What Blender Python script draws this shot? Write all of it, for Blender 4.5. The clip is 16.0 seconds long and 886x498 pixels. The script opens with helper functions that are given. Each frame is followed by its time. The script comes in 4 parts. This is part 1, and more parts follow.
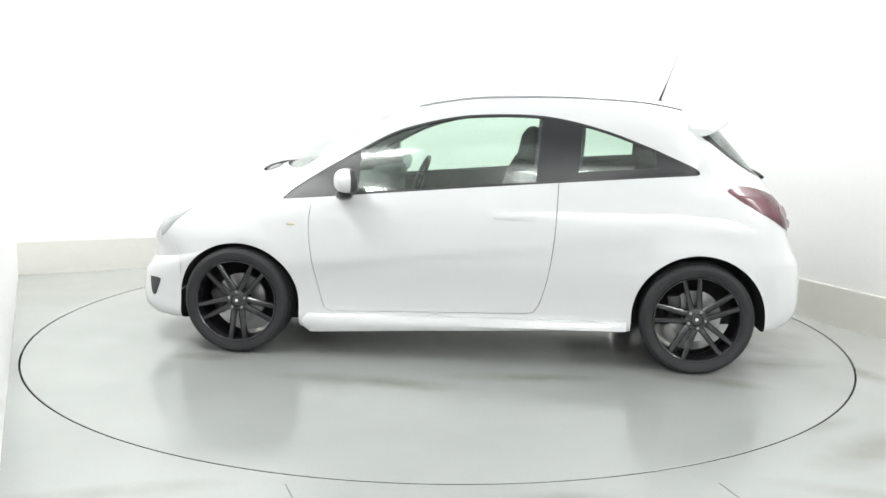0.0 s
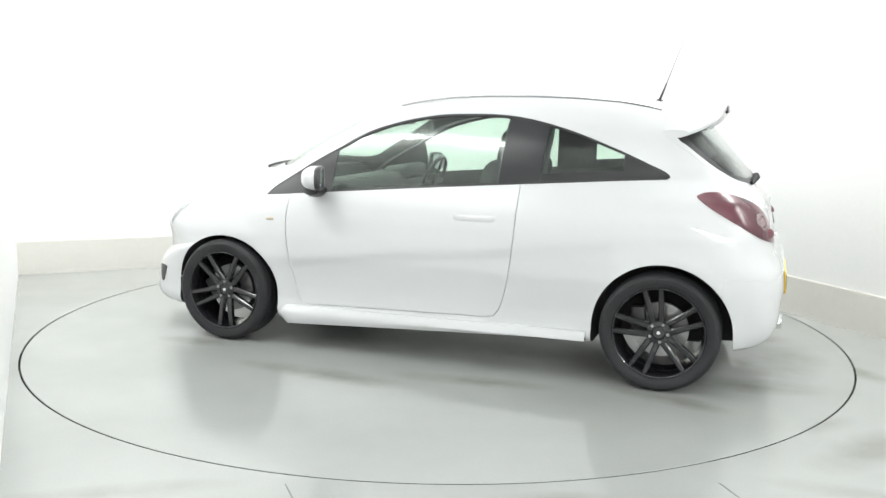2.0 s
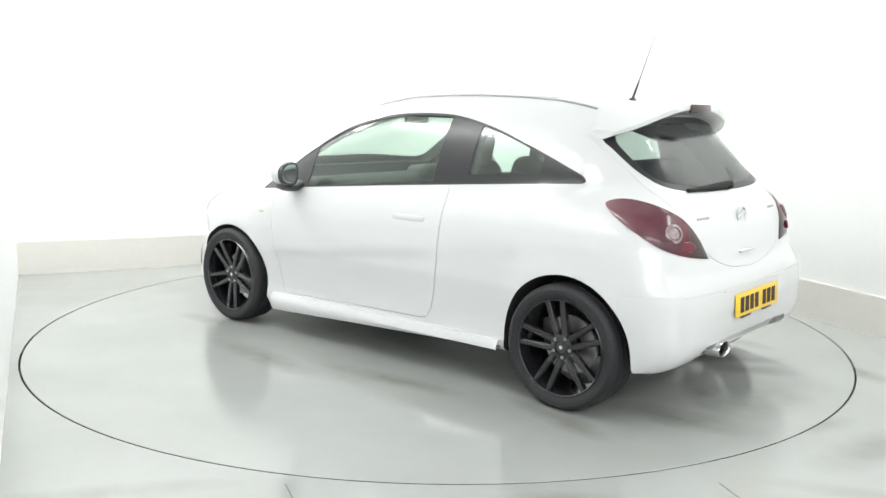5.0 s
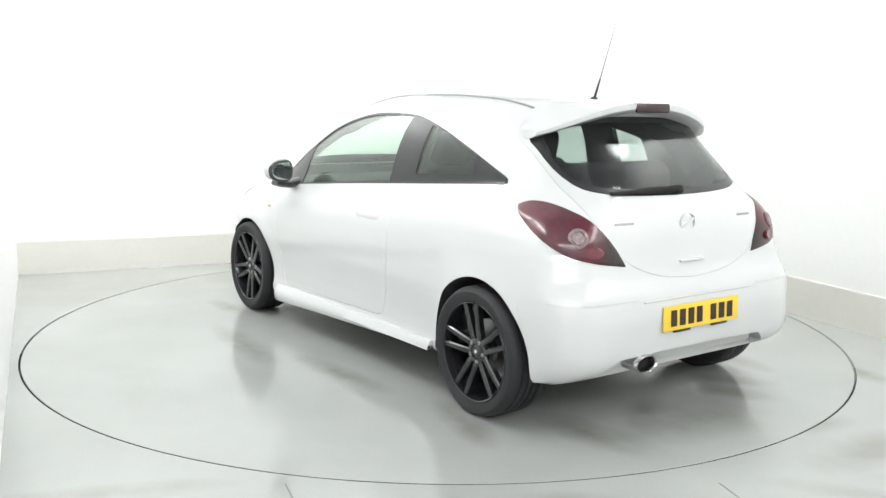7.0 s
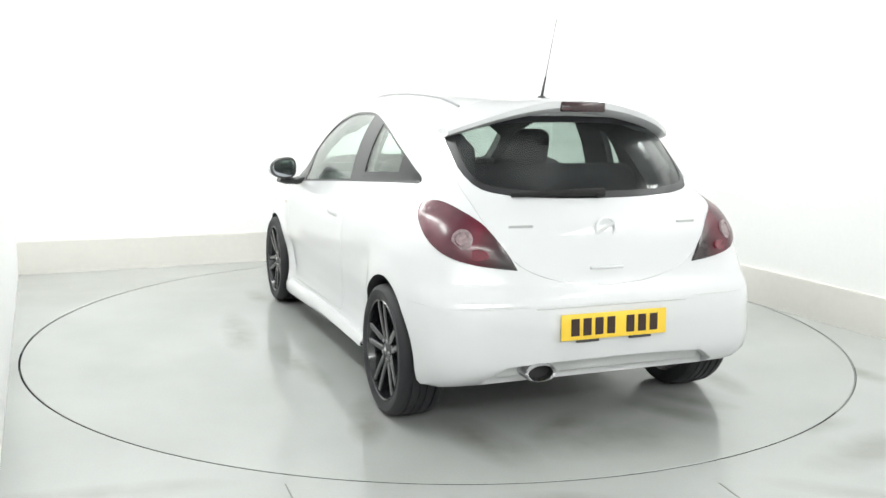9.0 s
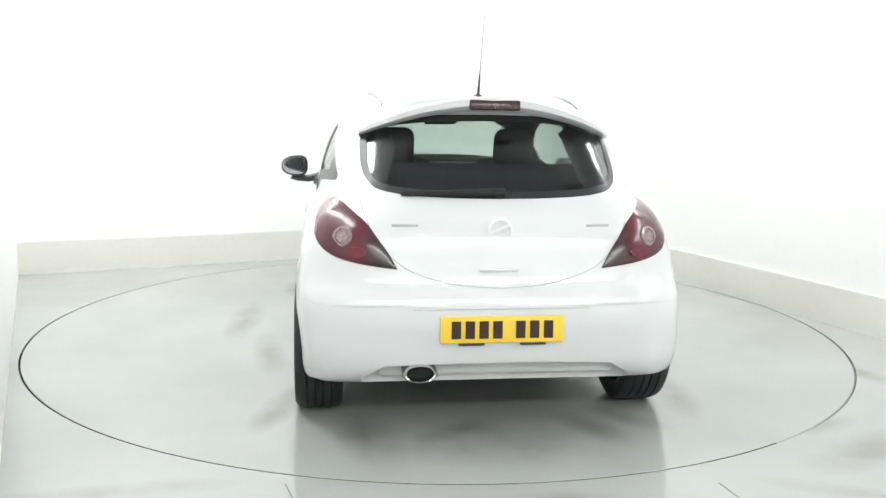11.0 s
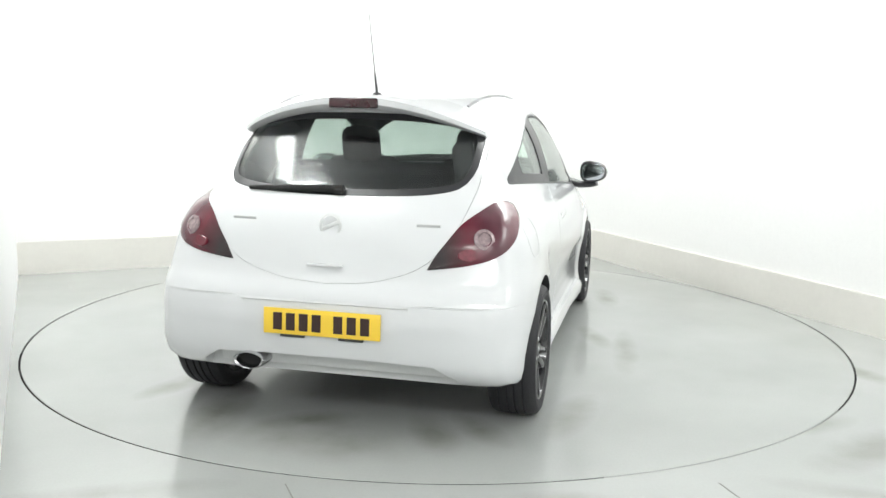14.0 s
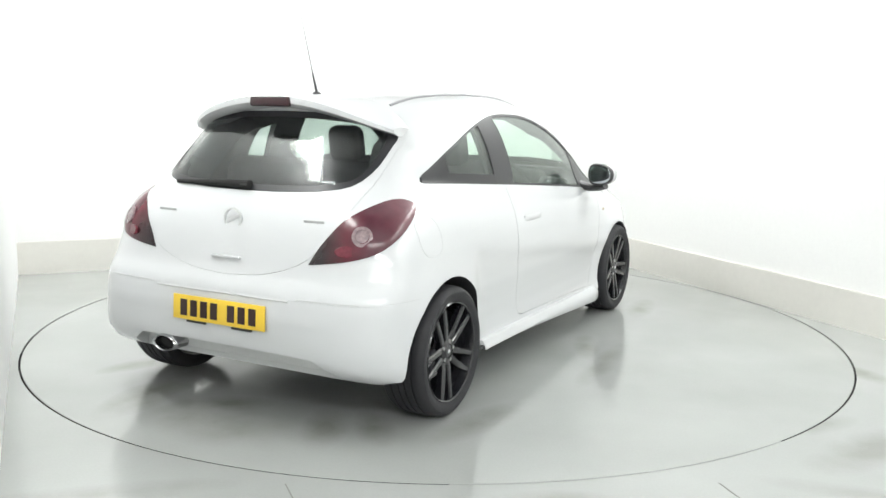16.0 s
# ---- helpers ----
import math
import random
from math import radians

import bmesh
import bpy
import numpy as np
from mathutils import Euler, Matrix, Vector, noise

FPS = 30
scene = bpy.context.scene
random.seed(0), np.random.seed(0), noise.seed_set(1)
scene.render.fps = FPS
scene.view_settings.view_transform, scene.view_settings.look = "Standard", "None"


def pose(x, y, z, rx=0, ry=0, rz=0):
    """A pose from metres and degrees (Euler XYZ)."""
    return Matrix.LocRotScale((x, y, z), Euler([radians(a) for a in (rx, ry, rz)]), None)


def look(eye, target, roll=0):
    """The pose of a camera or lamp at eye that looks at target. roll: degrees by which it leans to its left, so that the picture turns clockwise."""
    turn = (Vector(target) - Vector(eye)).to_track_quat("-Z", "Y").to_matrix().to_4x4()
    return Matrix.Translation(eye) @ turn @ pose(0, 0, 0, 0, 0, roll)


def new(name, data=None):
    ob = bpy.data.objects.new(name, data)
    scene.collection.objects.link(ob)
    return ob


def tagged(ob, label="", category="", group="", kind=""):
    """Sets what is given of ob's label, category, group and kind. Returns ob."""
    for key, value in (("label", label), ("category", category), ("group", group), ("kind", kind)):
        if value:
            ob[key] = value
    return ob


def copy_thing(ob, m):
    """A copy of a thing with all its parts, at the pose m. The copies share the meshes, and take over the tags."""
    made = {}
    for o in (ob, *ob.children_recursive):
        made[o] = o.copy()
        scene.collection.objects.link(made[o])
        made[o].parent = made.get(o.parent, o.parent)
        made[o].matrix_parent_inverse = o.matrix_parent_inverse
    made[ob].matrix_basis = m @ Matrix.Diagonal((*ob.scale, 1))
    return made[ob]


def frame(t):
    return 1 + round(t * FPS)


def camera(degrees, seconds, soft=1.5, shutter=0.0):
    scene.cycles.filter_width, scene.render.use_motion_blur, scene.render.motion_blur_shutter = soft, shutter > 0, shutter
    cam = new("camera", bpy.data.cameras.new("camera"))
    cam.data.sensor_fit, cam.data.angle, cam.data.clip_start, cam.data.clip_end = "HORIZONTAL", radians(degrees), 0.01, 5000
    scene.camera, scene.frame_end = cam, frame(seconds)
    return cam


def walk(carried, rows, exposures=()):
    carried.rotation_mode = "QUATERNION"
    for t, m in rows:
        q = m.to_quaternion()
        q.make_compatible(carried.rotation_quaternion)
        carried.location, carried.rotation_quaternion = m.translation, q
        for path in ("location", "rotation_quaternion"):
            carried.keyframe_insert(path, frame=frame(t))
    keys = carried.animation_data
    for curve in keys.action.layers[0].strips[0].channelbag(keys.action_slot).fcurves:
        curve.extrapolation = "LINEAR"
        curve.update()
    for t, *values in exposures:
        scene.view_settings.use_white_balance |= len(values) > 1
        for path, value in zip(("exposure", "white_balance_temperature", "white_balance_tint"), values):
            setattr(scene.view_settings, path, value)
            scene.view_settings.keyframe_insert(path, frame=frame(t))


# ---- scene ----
cam = camera(52.8, 16.0, soft=1.5)
EYE = (0.0, -5.649, 1.413)
YAW, PITCH, ROLL = radians(0.185), radians(-9.19), 1.01
AIM = (EYE[0] + math.sin(YAW) * math.cos(PITCH), EYE[1] + math.cos(YAW) * math.cos(PITCH), EYE[2] + math.sin(PITCH))
walk(cam, [(0.0, look(EYE, AIM, ROLL)), (16.0, look(EYE, AIM, ROLL))])


def turn_at(t):
    """Heading of the turntable in degrees: a slow, almost steady turn clockwise from above."""
    return 174.117 - 6.9627 * t - 0.009075 * (t - 8.0) ** 2


# ---- light ----
world = bpy.data.worlds.new("studio_world")
scene.world = world
world.use_nodes = True
world.node_tree.nodes["Background"].inputs[0].default_value = (0.9, 0.95, 1.0, 1)
world.node_tree.nodes["Background"].inputs[1].default_value = 0.05
scene.view_settings.exposure = -0.23


def area_lamp(name, m, sx, sy, watts, colour=(0.975, 1.0, 0.985)):
    data = bpy.data.lights.new(name, "AREA")
    data.shape, data.size, data.size_y, data.energy, data.color = "RECTANGLE", sx, sy, watts, colour
    ob = new(name, data)
    ob.matrix_world = m
    return ob


area_lamp("ceiling_light", pose(0.0, -0.2, 3.28), 3.6, 3.6, 22)
area_lamp("ceiling_light", pose(1.0, -3.9, 3.28), 3.6, 1.4, 14)
# unseen lamps along the walls, added to brighten the walls and the car
area_lamp("added_wall_fill", pose(-2.3, 1.45, 3.28, 0, 0, 25), 2.6, 0.35, 78)
area_lamp("added_wall_fill", pose(2.0, 0.9, 3.28, 0, 0, -65.4), 3.6, 0.35, 108)
area_lamp("added_wall_fill", pose(-2.0, -1.4, 3.28, 0, 0, -65.8), 3.6, 0.35, 106)
area_lamp("added_wall_fill", pose(3.7, -3.0, 3.28, 0, 0, -65.4), 3.6, 0.35, 80)
area_lamp("added_wall_fill", pose(1.8, -6.6, 3.28), 4.5, 0.35, 195)


# ---- materials ----
def material(name, colour, rough=0.5, metal=0.0, coat=0.0, grain=0.0, grain_scale=60.0, stain=0.0, stain_scale=2.0, bump=0.0,
             bump_scale=200.0, ior=1.5, spec=0.5, rough_var=0.0):
    m = bpy.data.materials.new(name)
    m.use_nodes = True
    nt = m.node_tree
    b = nt.nodes["Principled BSDF"]
    b.inputs["Base Color"].default_value = (*colour, 1)
    b.inputs["Roughness"].default_value = rough
    b.inputs["Metallic"].default_value = metal
    b.inputs["Coat Weight"].default_value = coat
    b.inputs["Coat Roughness"].default_value = 0.04
    b.inputs["IOR"].default_value = ior
    b.inputs["Specular IOR Level"].default_value = spec
    tc = nt.nodes.new("ShaderNodeTexCoord")
    last = None
    for amount, scale in ((grain, grain_scale), (stain, stain_scale)):
        if not amount:
            continue
        n = nt.nodes.new("ShaderNodeTexNoise")
        n.inputs["Scale"].default_value, n.inputs["Detail"].default_value = scale, 5
        nt.links.new(tc.outputs["Object"], n.inputs["Vector"])
        r = nt.nodes.new("ShaderNodeMapRange")
        r.inputs[1].default_value, r.inputs[2].default_value = 0.2, 0.8
        r.inputs[3].default_value, r.inputs[4].default_value = 1 - amount, 1 + amount * 0.5
        nt.links.new(n.outputs[0], r.inputs[0])
        mix = nt.nodes.new("ShaderNodeMix")
        mix.data_type, mix.blend_type = "RGBA", "MULTIPLY"
        mix.inputs[0].default_value = 1
        if last:
            nt.links.new(last, mix.inputs[6])
        else:
            mix.inputs[6].default_value = (*colour, 1)
        nt.links.new(r.outputs[0], mix.inputs[7])
        last = mix.outputs[2]
    if last:
        nt.links.new(last, b.inputs["Base Color"])
    if rough_var:
        n = nt.nodes.new("ShaderNodeTexNoise")
        n.inputs["Scale"].default_value, n.inputs["Detail"].default_value = 3.0, 6
        nt.links.new(tc.outputs["Object"], n.inputs["Vector"])
        r = nt.nodes.new("ShaderNodeMapRange")
        r.inputs[1].default_value, r.inputs[2].default_value = 0.3, 0.7
        r.inputs[3].default_value, r.inputs[4].default_value = max(rough - rough_var, 0.02), rough + rough_var
        nt.links.new(n.outputs[0], r.inputs[0])
        nt.links.new(r.outputs[0], b.inputs["Roughness"])
    if bump:
        n = nt.nodes.new("ShaderNodeTexNoise")
        n.inputs["Scale"].default_value, n.inputs["Detail"].default_value = bump_scale, 4
        nt.links.new(tc.outputs["Object"], n.inputs["Vector"])
        bp = nt.nodes.new("ShaderNodeBump")
        bp.inputs["Strength"].default_value, bp.inputs["Distance"].default_value = bump, 0.004
        nt.links.new(n.outputs[0], bp.inputs["Height"])
        nt.links.new(bp.outputs[0], b.inputs["Normal"])
    return m


def glass_material(name, tint, gloss=1.0, base=0.035, rough=0.1):
    m = bpy.data.materials.new(name)
    m.use_nodes = True
    nt = m.node_tree
    out = nt.nodes["Material Output"]
    nt.nodes.remove(nt.nodes["Principled BSDF"])
    clear, shine, mix, fr = (nt.nodes.new(k) for k in ("ShaderNodeBsdfTransparent", "ShaderNodeBsdfGlossy", "ShaderNodeMixShader", "ShaderNodeLayerWeight"))
    power, scaled = nt.nodes.new("ShaderNodeMath"), nt.nodes.new("ShaderNodeMath")
    power.operation, scaled.operation = "POWER", "MULTIPLY_ADD"
    power.inputs[1].default_value, scaled.inputs[1].default_value, scaled.inputs[2].default_value = 4.5, 0.7, base
    clear.inputs[0].default_value = (*tint, 1)
    shine.inputs[0].default_value = (gloss, gloss, gloss, 1)
    shine.inputs["Roughness"].default_value = rough
    fr.inputs[0].default_value = 0.5
    nt.links.new(fr.outputs["Facing"], power.inputs[0])
    nt.links.new(power.outputs[0], scaled.inputs[0])
    nt.links.new(scaled.outputs[0], mix.inputs[0])
    nt.links.new(clear.outputs[0], mix.inputs[1])
    nt.links.new(shine.outputs[0], mix.inputs[2])
    nt.links.new(mix.outputs[0], out.inputs[0])
    return m


WALL = material("white_wall_paint", (0.86, 0.86, 0.85), 0.85, grain=0.02, grain_scale=40, stain=0.02, stain_scale=0.8)
SKIRT = material("cream_skirting_paint", (0.72, 0.705, 0.66), 0.5, grain=0.03, grain_scale=25, stain=0.04, stain_scale=3)
CEIL = material("grey_ceiling_tiles", (0.36, 0.36, 0.36), 0.9, grain=0.05)
FLOOR = material("polished_grey_floor", (0.355, 0.365, 0.355), 0.15, grain=0.04, grain_scale=90, stain=0.14, stain_scale=1.1, rough_var=0.05, spec=0.65)
JOINT = material("joint_sealant", (0.16, 0.16, 0.15), 0.7, grain=0.2, grain_scale=60)


def smear_and_shade(mat, spots, colour):
    """Adds dark smears of their own shape, for wear and for shade, at places (x, y, half length, half width, turn) of a
    floor material.
    """
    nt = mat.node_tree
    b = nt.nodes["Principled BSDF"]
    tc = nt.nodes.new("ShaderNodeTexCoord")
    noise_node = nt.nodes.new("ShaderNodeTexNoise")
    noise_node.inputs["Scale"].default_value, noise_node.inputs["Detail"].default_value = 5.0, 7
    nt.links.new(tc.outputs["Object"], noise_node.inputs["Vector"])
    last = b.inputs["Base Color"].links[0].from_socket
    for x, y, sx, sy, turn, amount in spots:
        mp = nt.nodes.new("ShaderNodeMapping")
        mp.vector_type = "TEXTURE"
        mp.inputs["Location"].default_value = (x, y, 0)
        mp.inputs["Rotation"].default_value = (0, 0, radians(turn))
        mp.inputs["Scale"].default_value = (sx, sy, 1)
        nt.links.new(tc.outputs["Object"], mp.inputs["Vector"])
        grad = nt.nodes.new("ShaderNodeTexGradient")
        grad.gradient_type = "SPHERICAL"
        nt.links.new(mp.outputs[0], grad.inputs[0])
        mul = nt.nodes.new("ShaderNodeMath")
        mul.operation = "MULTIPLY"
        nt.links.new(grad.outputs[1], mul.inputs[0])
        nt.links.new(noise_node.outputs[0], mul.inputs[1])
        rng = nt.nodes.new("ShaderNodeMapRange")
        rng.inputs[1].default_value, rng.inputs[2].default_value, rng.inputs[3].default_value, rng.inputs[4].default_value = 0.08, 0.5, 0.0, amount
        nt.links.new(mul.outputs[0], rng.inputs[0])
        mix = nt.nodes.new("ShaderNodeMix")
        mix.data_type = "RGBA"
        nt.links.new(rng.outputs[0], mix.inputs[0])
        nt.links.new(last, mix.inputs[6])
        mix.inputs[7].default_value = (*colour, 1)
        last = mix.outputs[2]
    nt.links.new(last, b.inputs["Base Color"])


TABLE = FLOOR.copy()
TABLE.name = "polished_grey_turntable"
smear_and_shade(FLOOR, [(1.85, -2.05, 0.55, 0.2, 35, 0.4), (1.75, -1.75, 0.3, 0.12, 30, 0.3), (0.42, -2.62, 0.35, 0.14, 5, 0.45), (1.6, -2.5, 0.5, 0.1, -20, 0.2),
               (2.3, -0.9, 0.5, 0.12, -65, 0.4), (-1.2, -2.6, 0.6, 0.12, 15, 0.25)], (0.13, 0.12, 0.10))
# scuffs round the car; their brown also paints the warm tint of its shadow
smear_and_shade(TABLE, [(-1.95, 0.55, 0.5, 0.18, 10, 0.52), (-1.55, 0.95, 0.45, 0.12, -15, 0.52), (-1.9, -0.45, 0.35, 0.14, 25, 0.43), (1.15, 0.95, 0.4, 0.12, 5, 0.43), (0.2, 1.25, 0.7, 0.14, -4, 0.43),
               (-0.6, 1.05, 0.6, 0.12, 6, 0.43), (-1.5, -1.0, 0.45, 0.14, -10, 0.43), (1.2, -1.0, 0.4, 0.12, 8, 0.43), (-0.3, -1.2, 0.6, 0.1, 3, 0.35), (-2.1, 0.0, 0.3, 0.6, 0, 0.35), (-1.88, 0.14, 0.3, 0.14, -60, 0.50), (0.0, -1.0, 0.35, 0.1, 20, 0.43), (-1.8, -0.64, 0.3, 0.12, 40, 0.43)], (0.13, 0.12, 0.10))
GAP = material("dark_gap", (0.015, 0.015, 0.015), 0.9)
PAINT = material("white_car_paint", (0.62, 0.63, 0.64), 0.35, coat=1.0, grain=0.008, grain_scale=400)
TRIM = material("black_plastic_trim", (0.034, 0.034, 0.036), 0.35, grain=0.1, grain_scale=300)
PIANO = material("gloss_black_pillar", (0.022, 0.022, 0.025), 0.32, grain=0.05, grain_scale=200)
WELL = material("black_wheel_arch_liner", (0.028, 0.028, 0.03), 0.85, grain=0.2, grain_scale=150)
RUBBER = material("tyre_rubber", (0.017, 0.017, 0.020), 0.65, grain=0.15, grain_scale=120, bump=0.3, bump_scale=300)
ALLOY = material("gloss_black_alloy", (0.014, 0.014, 0.017), 0.2, coat=0.5, grain=0.1, grain_scale=200)
STEEL = material("brake_steel", (0.42, 0.42, 0.42), 0.35, metal=1.0, grain=0.15, grain_scale=150)
CHROME = material("chrome", (0.55, 0.55, 0.56), 0.18, metal=1.0)
GLASS = glass_material("green_tinted_glass", (0.90, 0.965, 0.925), base=0.05, rough=0.14)
# darker tint than the other panes, for the dim cabin behind it
REAR_GLASS = glass_material("dimmed_rear_glass", (0.76, 0.79, 0.785), base=0.042, rough=0.12)
RED = material("red_lamp_lens", (0.115, 0.018, 0.03), 0.22, coat=0.25, stain=0.25, stain_scale=14)


def lens_zones(mat):
    """The lens is dull red at its outer end, bright red over the lamp chambers and smoked at its inner tip."""
    nt = mat.node_tree
    b = nt.nodes["Principled BSDF"]
    tc, sep, ramp = nt.nodes.new("ShaderNodeTexCoord"), nt.nodes.new("ShaderNodeSeparateXYZ"), nt.nodes.new("ShaderNodeValToRGB")
    ab, mx, add_node = (nt.nodes.new("ShaderNodeMath") for _ in range(3))
    ab.operation, mx.operation, add_node.operation = "ABSOLUTE", "MULTIPLY_ADD", "MULTIPLY_ADD"
    nt.links.new(tc.outputs["Object"], sep.inputs[0])
    nt.links.new(sep.outputs[1], ab.inputs[0])
    nt.links.new(ab.outputs[0], mx.inputs[0])
    mx.inputs[1].default_value, mx.inputs[2].default_value = -0.7507, 0.0
    nt.links.new(sep.outputs[0], add_node.inputs[0])
    add_node.inputs[1].default_value = -0.6606
    nt.links.new(mx.outputs[0], add_node.inputs[2])
    nt.links.new(add_node.outputs[0], ramp.inputs[0])
    stops = ((0.38, (0.20, 0.095, 0.11)), (0.47, (0.125, 0.042, 0.055)), (0.60, (0.085, 0.022, 0.034)), (0.69, (0.11, 0.010, 0.022)), (0.75, (0.050, 0.012, 0.017)), (0.79, (0.026, 0.016, 0.019)))
    els = ramp.color_ramp.elements
    while len(els) < len(stops):
        els.new(0.5)
    for el, (p, c) in zip(els, stops):
        el.position, el.color = p, (*c, 1)
    nt.links.new(ramp.outputs[0], [n for n in nt.nodes if n.type == "MIX"][0].inputs[6])


lens_zones(RED)
CHAMBER = material("bright_red_reflector", (0.15, 0.010, 0.026), 0.25, coat=0.3, stain=0.4, stain_scale=70)
DARKRED = material("smoked_red_lens", (0.032, 0.008, 0.011), 0.2, coat=0.25, stain=0.3, stain_scale=18)
CLEAR = material("clear_lamp_lens", (0.30, 0.22, 0.23), 0.15, metal=0.0, coat=0.4, stain=0.5, stain_scale=60)
HEADLAMP = material("headlamp_lens", (0.50, 0.52, 0.53), 0.12, metal=0.5, coat=1.0, stain=0.25, stain_scale=22)
MARKER = material("amber_clear_lens", (0.55, 0.48, 0.38), 0.2, coat=0.4, stain=0.3, stain_scale=60)
YELLOW = material("yellow_plate", (0.84, 0.57, 0.05), 0.35, grain=0.03, grain_scale=200)
INK = material("black_plate_ink", (0.03, 0.012, 0.01), 0.5)
CABIN = material("dark_cabin_lining", (0.085, 0.083, 0.09), 0.8, grain=0.15, grain_scale=80)
CLOTH = material("charcoal_seat_cloth", (0.062, 0.059, 0.067), 0.95, grain=0.15, grain_scale=60, stain=0.15, stain_scale=7)
DASH = material("grey_dashboard_plastic", (0.07, 0.075, 0.075), 0.6, grain=0.15, grain_scale=300)
# tint dimmed to stand in for a darker reflection from behind the camera
MIRROR = material("mirror_glass", (0.42, 0.44, 0.46), 0.02, metal=1.0)
DIFF = material("grey_diffuser", (0.55, 0.56, 0.56), 0.4, grain=0.08, grain_scale=200)
MOULD = material("roof_moulding_edge_shade", (0.28, 0.28, 0.29), 0.4, grain=0.1, grain_scale=120)
LETTER = material("dull_chrome_lettering", (0.42, 0.43, 0.43), 0.4, metal=0.3)
BADGE = material("satin_silver_badge", (0.74, 0.75, 0.75), 0.45, metal=0.6)


# ---- mesh helpers ----
def finish(name, mesh, mat, parent=None, label="", smooth=35):
    ob = new(name, mesh)
    if mat is not None:
        mesh.materials.clear()
        mesh.materials.append(mat)
    if smooth:
        mesh.shade_smooth()
        mesh.set_sharp_from_angle(angle=radians(smooth))
    if parent is not None:
        ob.parent = parent
    if label:
        ob["label"] = label
    return ob


def part(name, bm, mat, parent, label="", smooth=35):
    """Links a bmesh as one mesh object under a thing or part."""
    bmesh.ops.recalc_face_normals(bm, faces=bm.faces)
    mesh = bpy.data.meshes.new(name)
    bm.to_mesh(mesh)
    bm.free()
    return finish(name, mesh, mat, parent, label, smooth)


def box(sx, sy, sz, m=Matrix(), bevel=0.0, seg=2):
    bm = bmesh.new()
    bmesh.ops.create_cube(bm, size=1)
    bmesh.ops.scale(bm, vec=(sx, sy, sz), verts=bm.verts)
    if bevel:
        bmesh.ops.bevel(bm, geom=bm.edges[:], offset=bevel, segments=seg, affect="EDGES", profile=0.5)
    bmesh.ops.transform(bm, matrix=m, verts=bm.verts)
    return bm


def add(bm, other):
    """Joins another bmesh into bm."""
    mesh = bpy.data.meshes.new("tmp")
    other.to_mesh(mesh)
    other.free()
    bm.from_mesh(mesh)
    bpy.data.meshes.remove(mesh)
    return bm


def lathe(profile, n=48, axis="y"):
    """A closed ring of (radius, height) turned round an axis."""
    bm = bmesh.new()
    rings = []
    for i in range(n):
        a = 2 * math.pi * i / n
        c, s = math.cos(a), math.sin(a)
        rings.append([bm.verts.new((r * c, h, r * s) if axis == "y" else (r * c, r * s, h)) for r, h in profile])
    k = len(profile)
    for i in range(n):
        p, q = rings[i], rings[(i + 1) % n]
        for j in range(k):
            bm.faces.new((p[j], p[(j + 1) % k], q[(j + 1) % k], q[j]))
    return bm


def disc(r, h0, h1, n=32, axis="y", bevel=0.0):
    prof = [(0.0005, h0), (r - bevel, h0), (r, h0 + bevel * (1 if h1 > h0 else -1)), (r, h1 - bevel * (1 if h1 > h0 else -1)), (r - bevel, h1), (0.0005, h1)]
    return lathe(prof, n, axis)


def tube(points, r, n=10, taper=1.0):
    bm = bmesh.new()
    pts = [Vector(p) for p in points]
    rings = []
    for i, p in enumerate(pts):
        d = (pts[min(i + 1, len(pts) - 1)] - pts[max(i - 1, 0)]).normalized()
        q = d.to_track_quat("Z", "Y")
        rr = r * (1 + (taper - 1) * i / (len(pts) - 1))
        rings.append([bm.verts.new(p + q @ Vector((rr * math.cos(2 * math.pi * k / n), rr * math.sin(2 * math.pi * k / n), 0))) for k in range(n)])
    for a, b in zip(rings, rings[1:]):
        for k in range(n):
            bm.faces.new((a[k], a[(k + 1) % n], b[(k + 1) % n], b[k]))
    bm.faces.new(rings[0][::-1])
    bm.faces.new(rings[-1])
    return bm


def prism(poly, axis, lo, hi):
    """A solid of a 2D outline: axis y takes (x, z), x takes (y, z), z takes (x, y)."""
    bm = bmesh.new()
    put = {"y": lambda a, b, h: (a, h, b), "x": lambda a, b, h: (h, a, b), "z": lambda a, b, h: (a, b, h)}[axis]
    low = [bm.verts.new(put(a, b, lo)) for a, b in poly]
    top = [bm.verts.new(put(a, b, hi)) for a, b in poly]
    bm.faces.new(low)
    bm.faces.new(top)
    n = len(poly)
    for i in range(n):
        bm.faces.new((low[i], low[(i + 1) % n], top[(i + 1) % n], top[i]))
    bmesh.ops.recalc_face_normals(bm, faces=bm.faces)
    return bm


